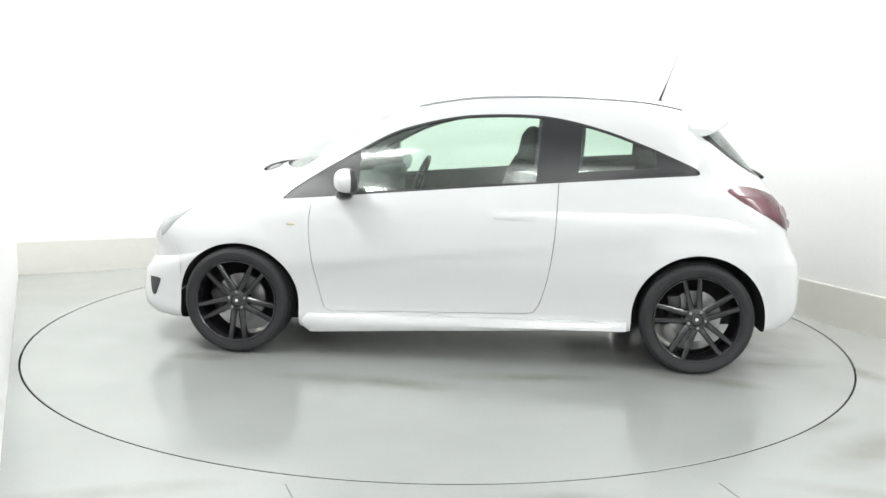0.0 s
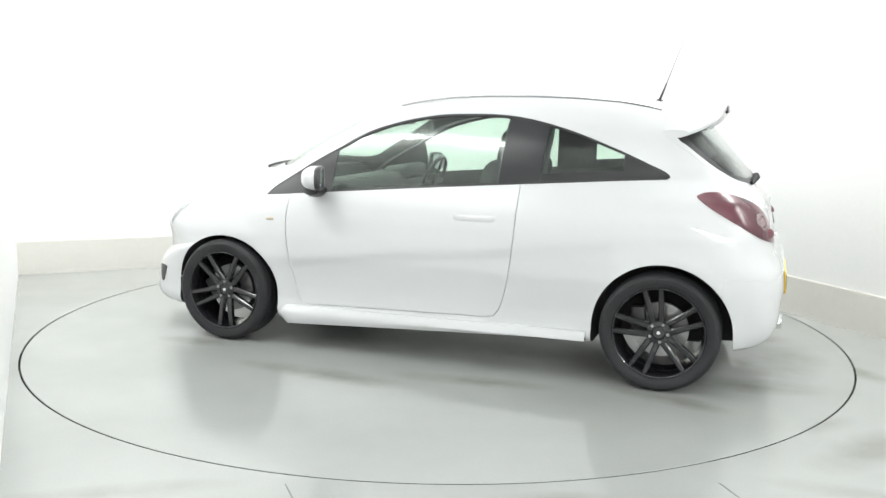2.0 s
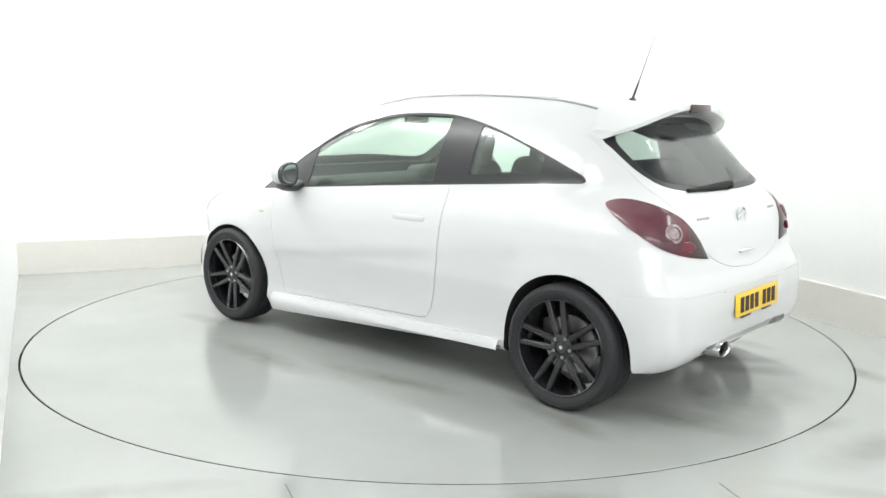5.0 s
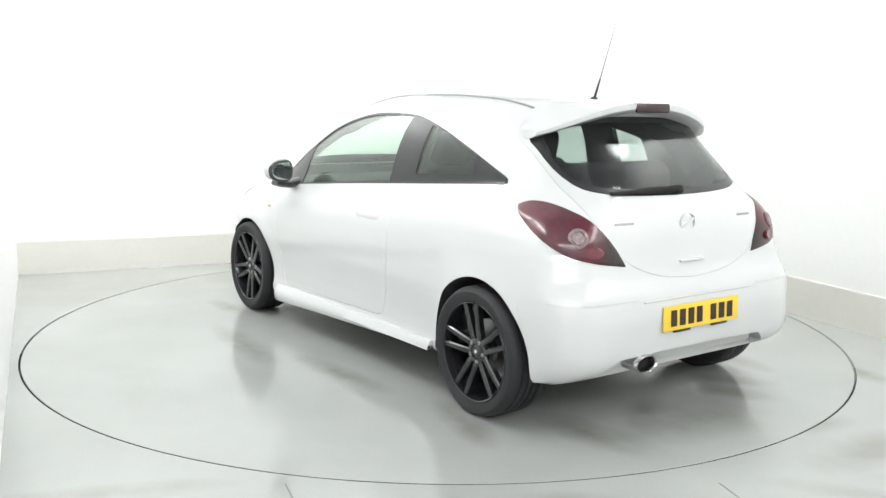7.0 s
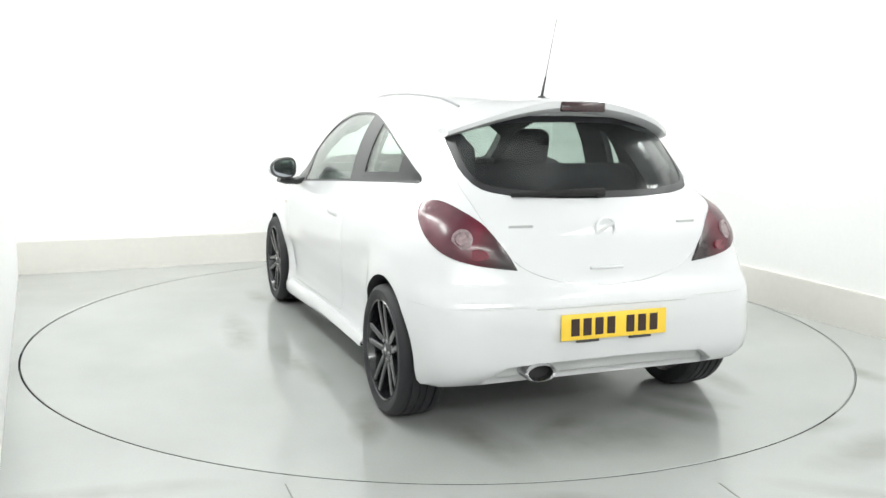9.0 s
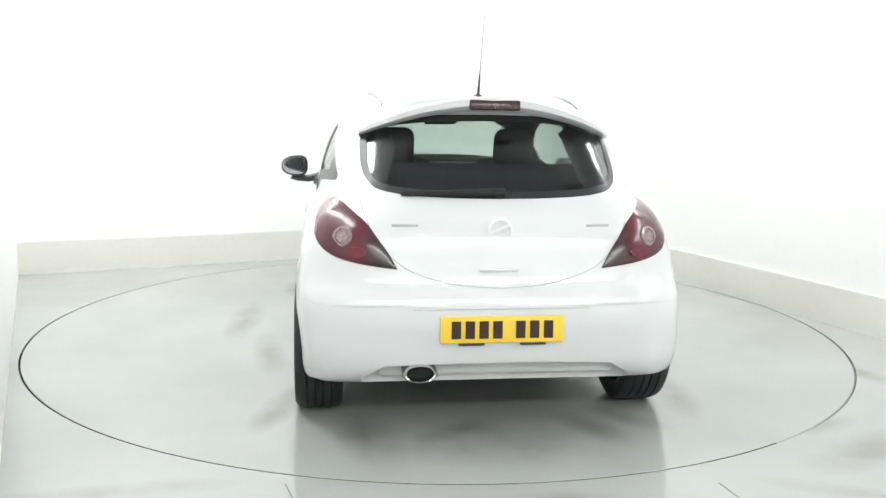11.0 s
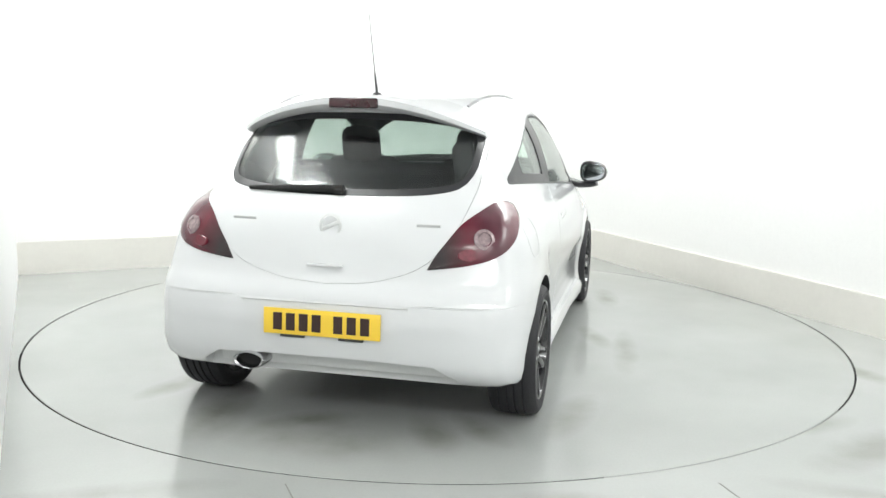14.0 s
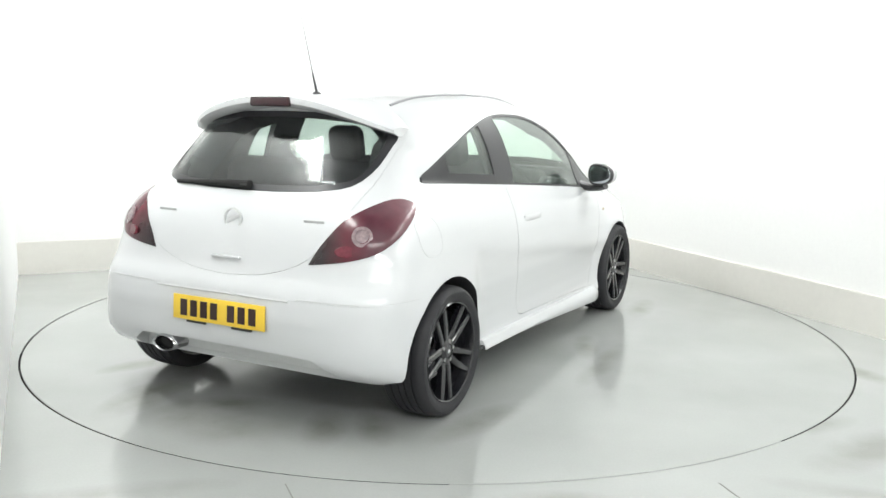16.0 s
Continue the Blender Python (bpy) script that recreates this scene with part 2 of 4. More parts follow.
def spline(pts, n, closed=False):
    """A smooth curve through a few points, resampled at n even steps."""
    P = np.array(pts, float)
    if closed:
        P = np.vstack([P[-1], P, P[0], P[1]])
    else:
        P = np.vstack([2 * P[0] - P[1], P, 2 * P[-1] - P[-2]])
    out = []
    for i in range(1, len(P) - 2):
        p0, p1, p2, p3 = P[i - 1:i + 3]
        t0 = 0.0
        t1 = t0 + np.linalg.norm(p1 - p0) ** 0.5
        t2 = t1 + np.linalg.norm(p2 - p1) ** 0.5
        t3 = t2 + np.linalg.norm(p3 - p2) ** 0.5
        for t in np.linspace(t1, t2, 16, endpoint=False):
            a1 = (t1 - t) / (t1 - t0) * p0 + (t - t0) / (t1 - t0) * p1
            a2 = (t2 - t) / (t2 - t1) * p1 + (t - t1) / (t2 - t1) * p2
            a3 = (t3 - t) / (t3 - t2) * p2 + (t - t2) / (t3 - t2) * p3
            b1 = (t2 - t) / (t2 - t0) * a1 + (t - t0) / (t2 - t0) * a2
            b2 = (t3 - t) / (t3 - t1) * a2 + (t - t1) / (t3 - t1) * a3
            out.append((t2 - t) / (t2 - t1) * b1 + (t - t1) / (t2 - t1) * b2)
    out.append(P[-2])
    out = np.array(out)
    s = np.concatenate([[0], np.cumsum(np.linalg.norm(np.diff(out, axis=0), axis=1))])
    u = np.linspace(0, s[-1], n + 1 if closed else n)
    if closed:
        u = u[:-1]
    return np.stack([np.interp(u, s, out[:, k]) for k in range(out.shape[1])], 1)


def boolean(ob, cutter_bm, op="DIFFERENCE", mat=None):
    """The mesh of ob cut by, or met with, a solid; ob keeps its name."""
    mesh = bpy.data.meshes.new("cutter")
    bmesh.ops.recalc_face_normals(cutter_bm, faces=cutter_bm.faces)
    cutter_bm.to_mesh(mesh)
    cutter_bm.free()
    mesh.materials.append(mat or ob.data.materials[0])
    cut = new("cutter", mesh)
    mod = ob.modifiers.new("cut", "BOOLEAN")
    mod.operation, mod.solver, mod.object = op, "EXACT", cut
    mod.material_mode = "TRANSFER"
    dg = bpy.context.evaluated_depsgraph_get()
    dg.update()
    result = bpy.data.meshes.new_from_object(ob.evaluated_get(dg))
    ob.modifiers.clear()
    old = ob.data
    ob.data = result
    bpy.data.meshes.remove(old)
    bpy.data.objects.remove(cut)
    bpy.data.meshes.remove(mesh)
    return ob


def split_off(ob, name, outline, axis, lo, hi, parent, label="", gap=0.0035):
    """Takes the piece of ob within a prism as a part of its own, with an open joint round it."""
    piece = new(name, ob.data.copy())
    c = np.mean(np.array(outline), axis=0)
    inner = []
    n = len(outline)
    for i in range(n):
        a, b, d = (np.array(outline[(i + k) % n], float) for k in (-1, 0, 1))
        t = (d - a) / (np.linalg.norm(d - a) + 1e-9)
        nrm = np.array([-t[1], t[0]])
        if nrm @ (c - b) < 0:
            nrm = -nrm
        inner.append(tuple(b + nrm * gap))
    boolean(piece, prism(inner, axis, lo, hi), "INTERSECT", PAINT)
    boolean(ob, prism(outline, axis, lo, hi), "DIFFERENCE", PAINT)
    piece.parent = parent
    if label:
        piece["label"] = label
    return piece


def shade(ob, angle=28):
    ob.data.shade_smooth()
    ob.data.set_sharp_from_angle(angle=radians(angle))


# ---- the studio ----
CORNER_L, CORNER_FAR = (-3.40, 1.43), (1.124, 3.53)
ROOM = [CORNER_L, CORNER_FAR, (4.93, -4.78), (4.93, -7.0), (-1.6, -7.0), (-1.6, -5.3), (-0.374, -5.3)]
HEIGHT = 3.4
TABLE_R = 2.464


def wall(name, a, b, thick=0.12):
    a, b = Vector(a), Vector(b)
    d = (b - a).normalized()
    n = Vector((-d.y, d.x))
    quad = [a, b, b + n * thick, a + n * thick]
    ob = part(name, prism([tuple(q) for q in quad], "z", -0.05, HEIGHT), WALL, None, smooth=0)
    return tagged(ob, "plain bright white painted studio wall", "wall", kind="structure")


names = ["wall_back", "wall_right", "wall_front", "wall_rear", "wall_stub", "wall_recess", "wall_left"]
for wall_name, wa, wb in zip(names, ROOM, ROOM[1:] + ROOM[:1]):
    wall(wall_name, wa, wb)


def skirting(a, b, h=0.262, thick=0.022):
    a, b = Vector(a), Vector(b)
    d = (b - a).normalized()
    n = Vector((d.y, -d.x))
    quad = [a + n * 0.001, b + n * 0.001, b + n * thick, a + n * thick]
    bm = prism([tuple(q) for q in quad], "z", 0.0, h)
    bmesh.ops.bevel(bm, geom=[e for e in bm.edges if all(v.co.z > h - 0.001 for v in e.verts)], offset=0.005, segments=2, affect="EDGES")
    ob = part("baseboard", bm, SKIRT, None)
    return tagged(ob, "tall cream painted skirting board along studio wall", "skirting", kind="structure")


skirting(CORNER_L, CORNER_FAR)
skirting(CORNER_FAR, (4.93, -4.78))

ceiling = part("ceiling", prism([(-6, -8), (6, -8), (6, 5), (-6, 5)], "z", HEIGHT, HEIGHT + 0.1), CEIL, None, smooth=0)
tagged(ceiling, "plain grey studio ceiling", "ceiling", kind="structure")


def ring_sheet(r, outer, z0, z1, n=160):
    bm = bmesh.new()
    rows = []
    for i in range(n):
        a = 2 * math.pi * i / n
        c, s = math.cos(a), math.sin(a)
        k = outer / max(abs(c), abs(s))
        rows.append([bm.verts.new((r * c, r * s, z1)), bm.verts.new((k * c, k * s, z1)), bm.verts.new((k * c, k * s, z0)), bm.verts.new((r * c, r * s, z0))])
    for p, q in zip(rows, rows[1:] + rows[:1]):
        for j in range(4):
            bm.faces.new((p[j], p[(j + 1) % 4], q[(j + 1) % 4], q[j]))
    return bm


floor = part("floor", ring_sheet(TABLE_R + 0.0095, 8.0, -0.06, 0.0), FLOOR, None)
tagged(floor, "polished pale grey painted studio floor", "floor", kind="structure")
pit = part("turntable_pit", disc(TABLE_R + 0.3, -0.12, -0.07, 96, "z"), GAP, None)
tagged(pit, "dark pit below the turntable edge", "pit", kind="structure")

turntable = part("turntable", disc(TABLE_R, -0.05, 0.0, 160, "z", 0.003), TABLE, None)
tagged(turntable, "round polished grey turntable flush with the floor", "turntable")

# near-black band added on the rim so the gap reads as shaded
part("gap_shade_band", lathe([(TABLE_R - 0.004, -0.045), (TABLE_R + 0.0008, -0.045), (TABLE_R + 0.0008, -0.0012), (TABLE_R - 0.004, -0.0035)], 240, "z"), GAP, turntable, "black band added inside the gap for its shade")
strip = lathe([(TABLE_R + 0.001, -0.03), (TABLE_R + 0.0038, -0.03), (TABLE_R + 0.0038, -0.0005), (TABLE_R + 0.001, -0.0005)], 360, "z")
gone = [f for f in strip.faces if not -151 < math.degrees(math.atan2(f.calc_center_median().y, f.calc_center_median().x)) < -115]
bmesh.ops.delete(strip, geom=gone, context="FACES")
part("edge_strip", strip, FLOOR, turntable, "grey edge strip that narrows the gap")
for ja, jb in (((-0.565, -2.49), (-0.20, -3.4)), ((1.085, -2.42), (1.35, -3.4))):
    d = Vector(jb) - Vector(ja)
    jm = pose((ja[0] + jb[0]) / 2, (ja[1] + jb[1]) / 2, 0.0005, 0, 0, math.degrees(math.atan2(d.y, d.x)))
    joint = part("floor_joint", box(d.length, 0.005, 0.002, jm), JOINT, None, smooth=0)
    tagged(joint, "thin grey sealed joint in the floor", "floor joint", kind="structure")

# ---- the car body ----
car = new("car")
tagged(car, "white three-door hatchback with black alloy wheels on the turntable", "car")

WIDTH = np.array([(0.10, 0.81), (0.17, 0.832), (0.22, 0.836), (0.28, 0.822), (0.36, 0.822), (0.44, 0.83), (0.54, 0.846), (0.65, 0.848), (0.78, 0.84), (0.86, 0.825), (0.93, 0.795),
                  (0.99, 0.768), (1.1, 0.748), (1.2, 0.722), (1.3, 0.69), (1.4, 0.655), (1.5, 0.62)])
HUB_X, HUB_Z, TYRE_R = 1.2555, 0.302, 0.302


def half_width(x, z):
    w = np.interp(z, WIDTH[:, 0], WIDTH[:, 1])
    w = w * (1 - 0.03 * np.clip((x - 0.6) / 1.2, 0, 1) ** 2)
    for hx in (HUB_X, -HUB_X):
        r = np.hypot(x - hx, z - HUB_Z)
        w = w + 0.010 * np.exp(-((r - 0.34) / 0.07) ** 2)
    # the flank is scooped below a feature line that falls towards the front
    ease = lambda q: np.clip(q, 0, 1) ** 2 * (3 - 2 * np.clip(q, 0, 1))
    w = w - 0.009 * ease((0.635 - 0.115 * x - z) / 0.075) * ease((x + 1.04) / 0.10) * ease((1.0 - x) / 0.2)
    # the nose rounds off in plan below the lamps
    w = w - 0.15 * np.clip((x - 1.55) / 0.45, 0, 1) ** 1.2 * np.clip((0.72 - z) / 0.15, 0, 1)
    # the cabin draws in towards the tail, above the shoulder
    return w - 0.062 * np.clip((-x - 0.55) / 0.7, 0, 1) ** 1.5 * np.clip((z - 0.955) / 0.11, 0, 1)


def pillow(top, bottom, power, nu, inset=0.0, core_z=0.62, rows=(15, 13), cx=((-1.9, -1.3, 1.3, 2.1), (-1.2, -1.05, 1.05, 1.3))):
    """A closed car-like shell between a top and a bottom outline on the centre plane; power says how square its section is."""
    T, B = spline(top, nu), spline(bottom, nu)
    su = np.linspace(0, 1, nu)
    pu = np.interp(su, [k for k, _ in power], [v for _, v in power])
    mid = np.clip(np.minimum(su / 0.12, (1 - su) / 0.10), 0, 1)
    pb = pu + (16.0 - pu) * mid
    bm = bmesh.new()
    grid = []
    for i in range(nu):
        c = np.array([np.interp(T[i][0], *cx), core_z])
        col = []
        for S, p in ((B[i], pb[i]), (T[i], pu[i])):
            k = 0.5 ** (1 / p)
            ds = [k * q / rows[0] for q in range(rows[0] + 1)]
            ds += [(1 - g ** p) ** (1 / p) for g in (k * (1 - q / rows[1]) for q in range(1, rows[1] + 1))]
            line = []
            for d in ds:
                g = max(1 - d ** p, 0) ** (1 / p)
                x, z = c + (S - c) * d
                line.append((x, float(max(half_width(x, z) - inset, 0.02)) * g, z))
            col.append(line)
        grid.append(col[0][:0:-1] + col[1])
    for sgn in (1, -1):
        V = [[bm.verts.new((x, y * sgn, z)) for x, y, z in col] for col in grid]
        for a, b in zip(V, V[1:]):
            for j in range(len(a) - 1):
                q = (a[j], a[j + 1], b[j + 1], b[j])
                bm.faces.new(q if sgn > 0 else q[::-1])
    bmesh.ops.remove_doubles(bm, verts=bm.verts, dist=0.0004)
    bmesh.ops.dissolve_degenerate(bm, edges=bm.edges, dist=0.0002)
    bmesh.ops.recalc_face_normals(bm, faces=bm.faces)
    return bm


TOP = [(2.005, 0.46), (1.995, 0.58), (1.955, 0.69), (1.86, 0.79), (1.70, 0.88), (1.45, 0.965), (1.25, 1.02), (1.10, 1.075), (0.9, 1.19), (0.65, 1.31),
       (0.38, 1.405), (0.08, 1.462), (-0.28, 1.487), (-0.68, 1.482), (-1.0, 1.463), (-1.22, 1.44), (-1.33, 1.395), (-1.44, 1.27), (-1.57, 1.12), (-1.67, 1.0),
       (-1.735, 0.88), (-1.765, 0.76), (-1.785, 0.68), (-1.822, 0.61), (-1.836, 0.5)]
BOTTOM = [(2.005, 0.46), (1.995, 0.34), (1.955, 0.22), (1.87, 0.165), (1.6, 0.155), (1.0, 0.14), (0.0, 0.165), (-0.9, 0.195), (-1.5, 0.215), (-1.72, 0.248),
          (-1.805, 0.32), (-1.836, 0.5)]
POWER = [(0, 2.9), (0.1, 3.0), (0.2, 2.7), (0.3, 3.6), (0.42, 5.5), (0.5, 6.6), (0.7, 6.6), (0.78, 4.4), (0.85, 4.6), (0.93, 5.2), (1, 6.6)]

outer_bm = pillow(TOP, BOTTOM, POWER, 170, rows=(24, 15))
from mathutils.bvhtree import BVHTree
SKIN = BVHTree.FromBMesh(outer_bm)
body = part("body", outer_bm, PAINT, car, smooth=0)


def skin_y(x, z, side=1):
    hit = SKIN.ray_cast(Vector((x, 3 * side, z)), Vector((0, -side, 0)))
    return hit[0].y if hit[0] else 0.7 * side


def skin_x(y, z, front=False):
    hit = SKIN.ray_cast(Vector((4 if front else -4, y, z)), Vector((-1 if front else 1, 0, 0)))
    return hit[0].x if hit[0] else (2.0 if front else -1.8)


def skin_ray(o, d):
    hit = SKIN.ray_cast(Vector(o), Vector(d).normalized())
    return (hit[0], hit[1]) if hit[0] else (Vector(o) + Vector(d), -Vector(d))


# cabin space: a clean loft that stays about five centimetres inside the skin
CAB_TOP = np.array([(-1.56, 0.985), (-1.42, 1.155), (-1.27, 1.32), (-1.1, 1.385), (-0.8, 1.42), (-0.35, 1.437), (0.0, 1.417), (0.35, 1.35), (0.6, 1.258), (0.86, 1.105), (1.02, 1.005)])
CAB_FLOOR = np.array([(-1.56, 0.78), (-0.88, 0.72), (-0.72, 0.32), (0.62, 0.27), (0.78, 0.30), (0.88, 0.66), (0.96, 0.80), (1.02, 0.88)])


def cabin_loft(n=60, k=14):
    bm = bmesh.new()
    rings = []
    for x in np.linspace(-1.56, 1.02, n):
        zt, zf = np.interp(x, CAB_TOP[:, 0], CAB_TOP[:, 1]), np.interp(x, CAB_FLOOR[:, 0], CAB_FLOOR[:, 1])
        sec = []
        for j in range(k + 1):
            v = 1 - (1 - j / k) ** 1.6
            z = zf + (zt - zf) * v
            sec.append((max(abs(skin_y(x, z)) - 0.05, 0.1) * (1 - max(v, 0.0) ** 9 * 0.35), z))
        rings.append([bm.verts.new((x, y, z)) for y, z in sec] + [bm.verts.new((x, -y, z)) for y, z in reversed(sec)])
    m = len(rings[0])
    for p, q in zip(rings, rings[1:]):
        for j in range(m):
            bm.faces.new((p[j], p[(j + 1) % m], q[(j + 1) % m], q[j]))
    bm.faces.new(rings[0])
    bm.faces.new(rings[-1])
    bmesh.ops.triangulate(bm, faces=bm.faces)
    bmesh.ops.recalc_face_normals(bm, faces=bm.faces)
    return bm


# wheel arches
arches = bmesh.new()
for hx in (HUB_X + 0.022, -HUB_X - 0.006):
    rise = 0.328 if hx > 0 else 0.347
    for sgn in (1, -1):
        ring = [(hx + 0.350 * math.cos(a), HUB_Z + rise * math.sin(a)) for a in np.linspace(0, math.pi, 33)]
        add(arches, prism(ring + [(hx - 0.357, -0.1), (hx + 0.357, -0.1)], "y", *sorted((0.53 * sgn, 1.1 * sgn))))
boolean(body, arches, "DIFFERENCE", WELL)

# window openings
UPPER = spline([(1.03, 0.886), (0.985, 0.93), (0.82, 1.037), (0.62, 1.152), (0.40, 1.266), (0.09, 1.346), (-0.155, 1.366), (-0.43, 1.358), (-0.70, 1.302), (-0.97, 1.208),
                (-1.17, 1.123), (-1.225, 1.098), (-1.248, 1.082)], 90)
LOWER = spline([(1.03, 0.876), (0.62, 0.914), (0.0, 0.967), (-0.49, 1.006), (-1.0, 1.044), (-1.24, 1.058)], 60)
opening = [tuple(q) for q in UPPER] + [(-1.254, 1.067)] + [tuple(q) for q in LOWER[::-1]]
for sgn in (1, -1):
    boolean(body, prism(opening, "y", *sorted((0.30 * sgn, 1.2 * sgn))), "DIFFERENCE", TRIM)
REAR_WIN = spline([(0.0, 1.372), (0.25, 1.366), (0.44, 1.345), (0.53, 1.318), (0.566, 1.28), (0.574, 1.2), (0.566, 1.12), (0.53, 1.065), (0.44, 1.04), (0.22, 1.024), (0.0, 1.02)], 40)
rear_outline = [tuple(q) for q in REAR_WIN] + [(-a, b) for a, b in REAR_WIN[-2:0:-1]]
boolean(body, prism(rear_outline, "x", -2.2, -1.1), "DIFFERENCE", TRIM)
SCREEN = spline([(1.15, 0.0), (1.125, 0.3), (1.05, 0.52), (0.96, 0.61), (0.8, 0.605), (0.6, 0.57), (0.5, 0.53), (0.44, 0.42), (0.41, 0.2), (0.40, 0.0)], 40)
screen_outline = [tuple(q) for q in SCREEN] + [(a, -b) for a, b in SCREEN[-2:0:-1]]
boolean(body, prism(screen_outline, "z", 1.0, 1.7), "DIFFERENCE", TRIM)

# panels
DOOR = [(0.845, 0.93)] + [tuple(q) for q in spline([(0.86, 0.86), (0.868, 0.74), (0.85, 0.55), (0.80, 0.32), (0.785, 0.275), (0.75, 0.258)], 18)]
DOOR += [tuple(q) for q in spline([(-0.34, 0.287), (-0.385, 0.298), (-0.41, 0.33), (-0.455, 0.48), (-0.488, 0.72), (-0.497, 0.9), (-0.50, 1.03)], 18)]
doors = []
for sgn in (1, -1):
    d = split_off(body, "door", DOOR, "y", *sorted((0.5 * sgn, 1.2 * sgn)), car, "white painted front door with a thin shut line")
    doors.append(d)
GATE = spline([(0.0, 0.66), (0.22, 0.68), (0.41, 0.748), (0.52, 0.86), (0.575, 0.98), (0.59, 1.06), (0.592, 1.2), (0.582, 1.3), (0.54, 1.345), (0.3, 1.39), (0.0, 1.40)], 44)
gate_outline = [tuple(q) for q in GATE] + [(-a, b) for a, b in GATE[-2:0:-1]]
tailgate = split_off(body, "tailgate", gate_outline, "x", -2.3, -1.2, car, "white tailgate with large curved rear window", gap=0.0018)
BUMP = [(-1.5, 0.0), (-1.545, 0.5), (-1.55, 0.60), (-1.7, 0.603), (-1.8, 0.592), (-2.3, 0.585), (-2.3, 0.0)]
rear_bumper = split_off(body, "rear_bumper", BUMP, "y", -1.2, 1.2, car, "white rear bumper with a crease and grey lower cut-out", gap=0.0008)
FBUMP = [(1.63, 0.0), (1.62, 0.5), (1.72, 0.64), (2.3, 0.64), (2.3, 0.0)]
front_bumper = split_off(body, "front_bumper", FBUMP, "y", -1.2, 1.2, car, "white front bumper", gap=0.002)
hood_line = spline([(1.98, 0.0), (1.95, 0.3), (1.85, 0.52), (1.6, 0.63), (1.3, 0.68), (1.2, 0.67)], 24)
hood_outline = [tuple(q) for q in hood_line] + [(1.23, 0.4), (1.245, 0.0), (1.23, -0.4)] + [(a, -b) for a, b in hood_line[:0:-1]]
hood = split_off(body, "hood", hood_outline, "z", 0.72, 1.4, car, "white bonnet", gap=0.002)
# cut-out in the rear bumper
NOTCH = [(-0.60, 0.10), (-0.572, 0.28), (-0.48, 0.338), (-0.2, 0.347), (0.2, 0.347), (0.49, 0.340), (0.572, 0.288), (0.60, 0.10)]
boolean(rear_bumper, prism(NOTCH, "x", -2.3, -1.70), "DIFFERENCE", DIFF)
for ob in [body, tailgate] + doors:
    boolean(ob, cabin_loft(), "DIFFERENCE", CABIN)
for ob in [body, tailgate, rear_bumper, front_bumper, hood] + doors:
    shade(ob)


# ---- side skirts ----
def side_skirt(side):
    """A flared sill below the door: deeper towards the front wheel, rounded along its outer edge."""
    rows = []
    for x in np.linspace(0.912, -0.886, 32):
        end = min((0.912 - x) / 0.06, 1.0)
        tuck = 0.03 * (1 - max(end, 0.0)) ** 2
        zb = 0.137 + 0.0425 * (0.88 - x) / 0.88 + 0.03 * (1 - max(end, 0.0)) ** 2
        flare = 0.854 + 0.010 * np.clip((x - 0.2) / 0.6, 0, 1) - tuck
        zt = 0.246 + 0.010 * (0.88 - x) / 0.88
        rows.append([(x, side * y, z) for y, z in ((0.80, zt + 0.004), (0.838 - tuck, zt), (flare - 0.006, zt - 0.022), (flare, zt - 0.045), (flare - 0.003, zb + 0.022), (flare - 0.014, zb + 0.005), (flare - 0.035, zb), (0.70, zb + 0.004))])
    bm = bmesh.new()
    V = [[bm.verts.new(p) for p in r] for r in rows]
    for a, b in zip(V, V[1:]):
        for j in range(len(a)):
            bm.faces.new((a[j], a[(j + 1) % len(a)], b[(j + 1) % len(a)], b[j]))
    bm.faces.new(V[0])
    bm.faces.new(V[-1])
    return part("side_skirt", bm, PAINT, car, "white painted flared side skirt")


side_skirt(1)
side_skirt(-1)


# ---- panes, trims and lamps on the skin ----
def sheet(rows, thick, normal=None):
    """A curved plate through a grid of points, given thickness along its normals."""
    bm = bmesh.new()
    R, C = len(rows), len(rows[0])
    P = np.array(rows, float)
    du, dv = np.gradient(P, axis=0), np.gradient(P, axis=1)
    N = np.cross(du, dv)
    N /= np.linalg.norm(N, axis=2, keepdims=True) + 1e-12
    if normal is not None and (N.mean(axis=(0, 1)) @ np.array(normal)) < 0:
        N = -N
    front = [[bm.verts.new(P[i, j]) for j in range(C)] for i in range(R)]
    back = [[bm.verts.new(P[i, j] - N[i, j] * thick) for j in range(C)] for i in range(R)]
    for i in range(R - 1):
        for j in range(C - 1):
            bm.faces.new((front[i][j], front[i + 1][j], front[i + 1][j + 1], front[i][j + 1]))
            bm.faces.new((back[i][j], back[i][j + 1], back[i + 1][j + 1], back[i + 1][j]))
    for i in range(R - 1):
        for j in (0, C - 1):
            bm.faces.new((front[i][j], front[i + 1][j], back[i + 1][j], back[i][j]))
    for j in range(C - 1):
        for i in (0, R - 1):
            bm.faces.new((front[i][j], front[i][j + 1], back[i][j + 1], back[i][j]))
    return bm


UX, UZ = UPPER[::-1, 0], UPPER[::-1, 1]
LX, LZ = LOWER[::-1, 0], LOWER[::-1, 1]
up = lambda x: float(np.interp(x, UX, UZ))
low = lambda x: float(np.interp(x, LX, LZ))


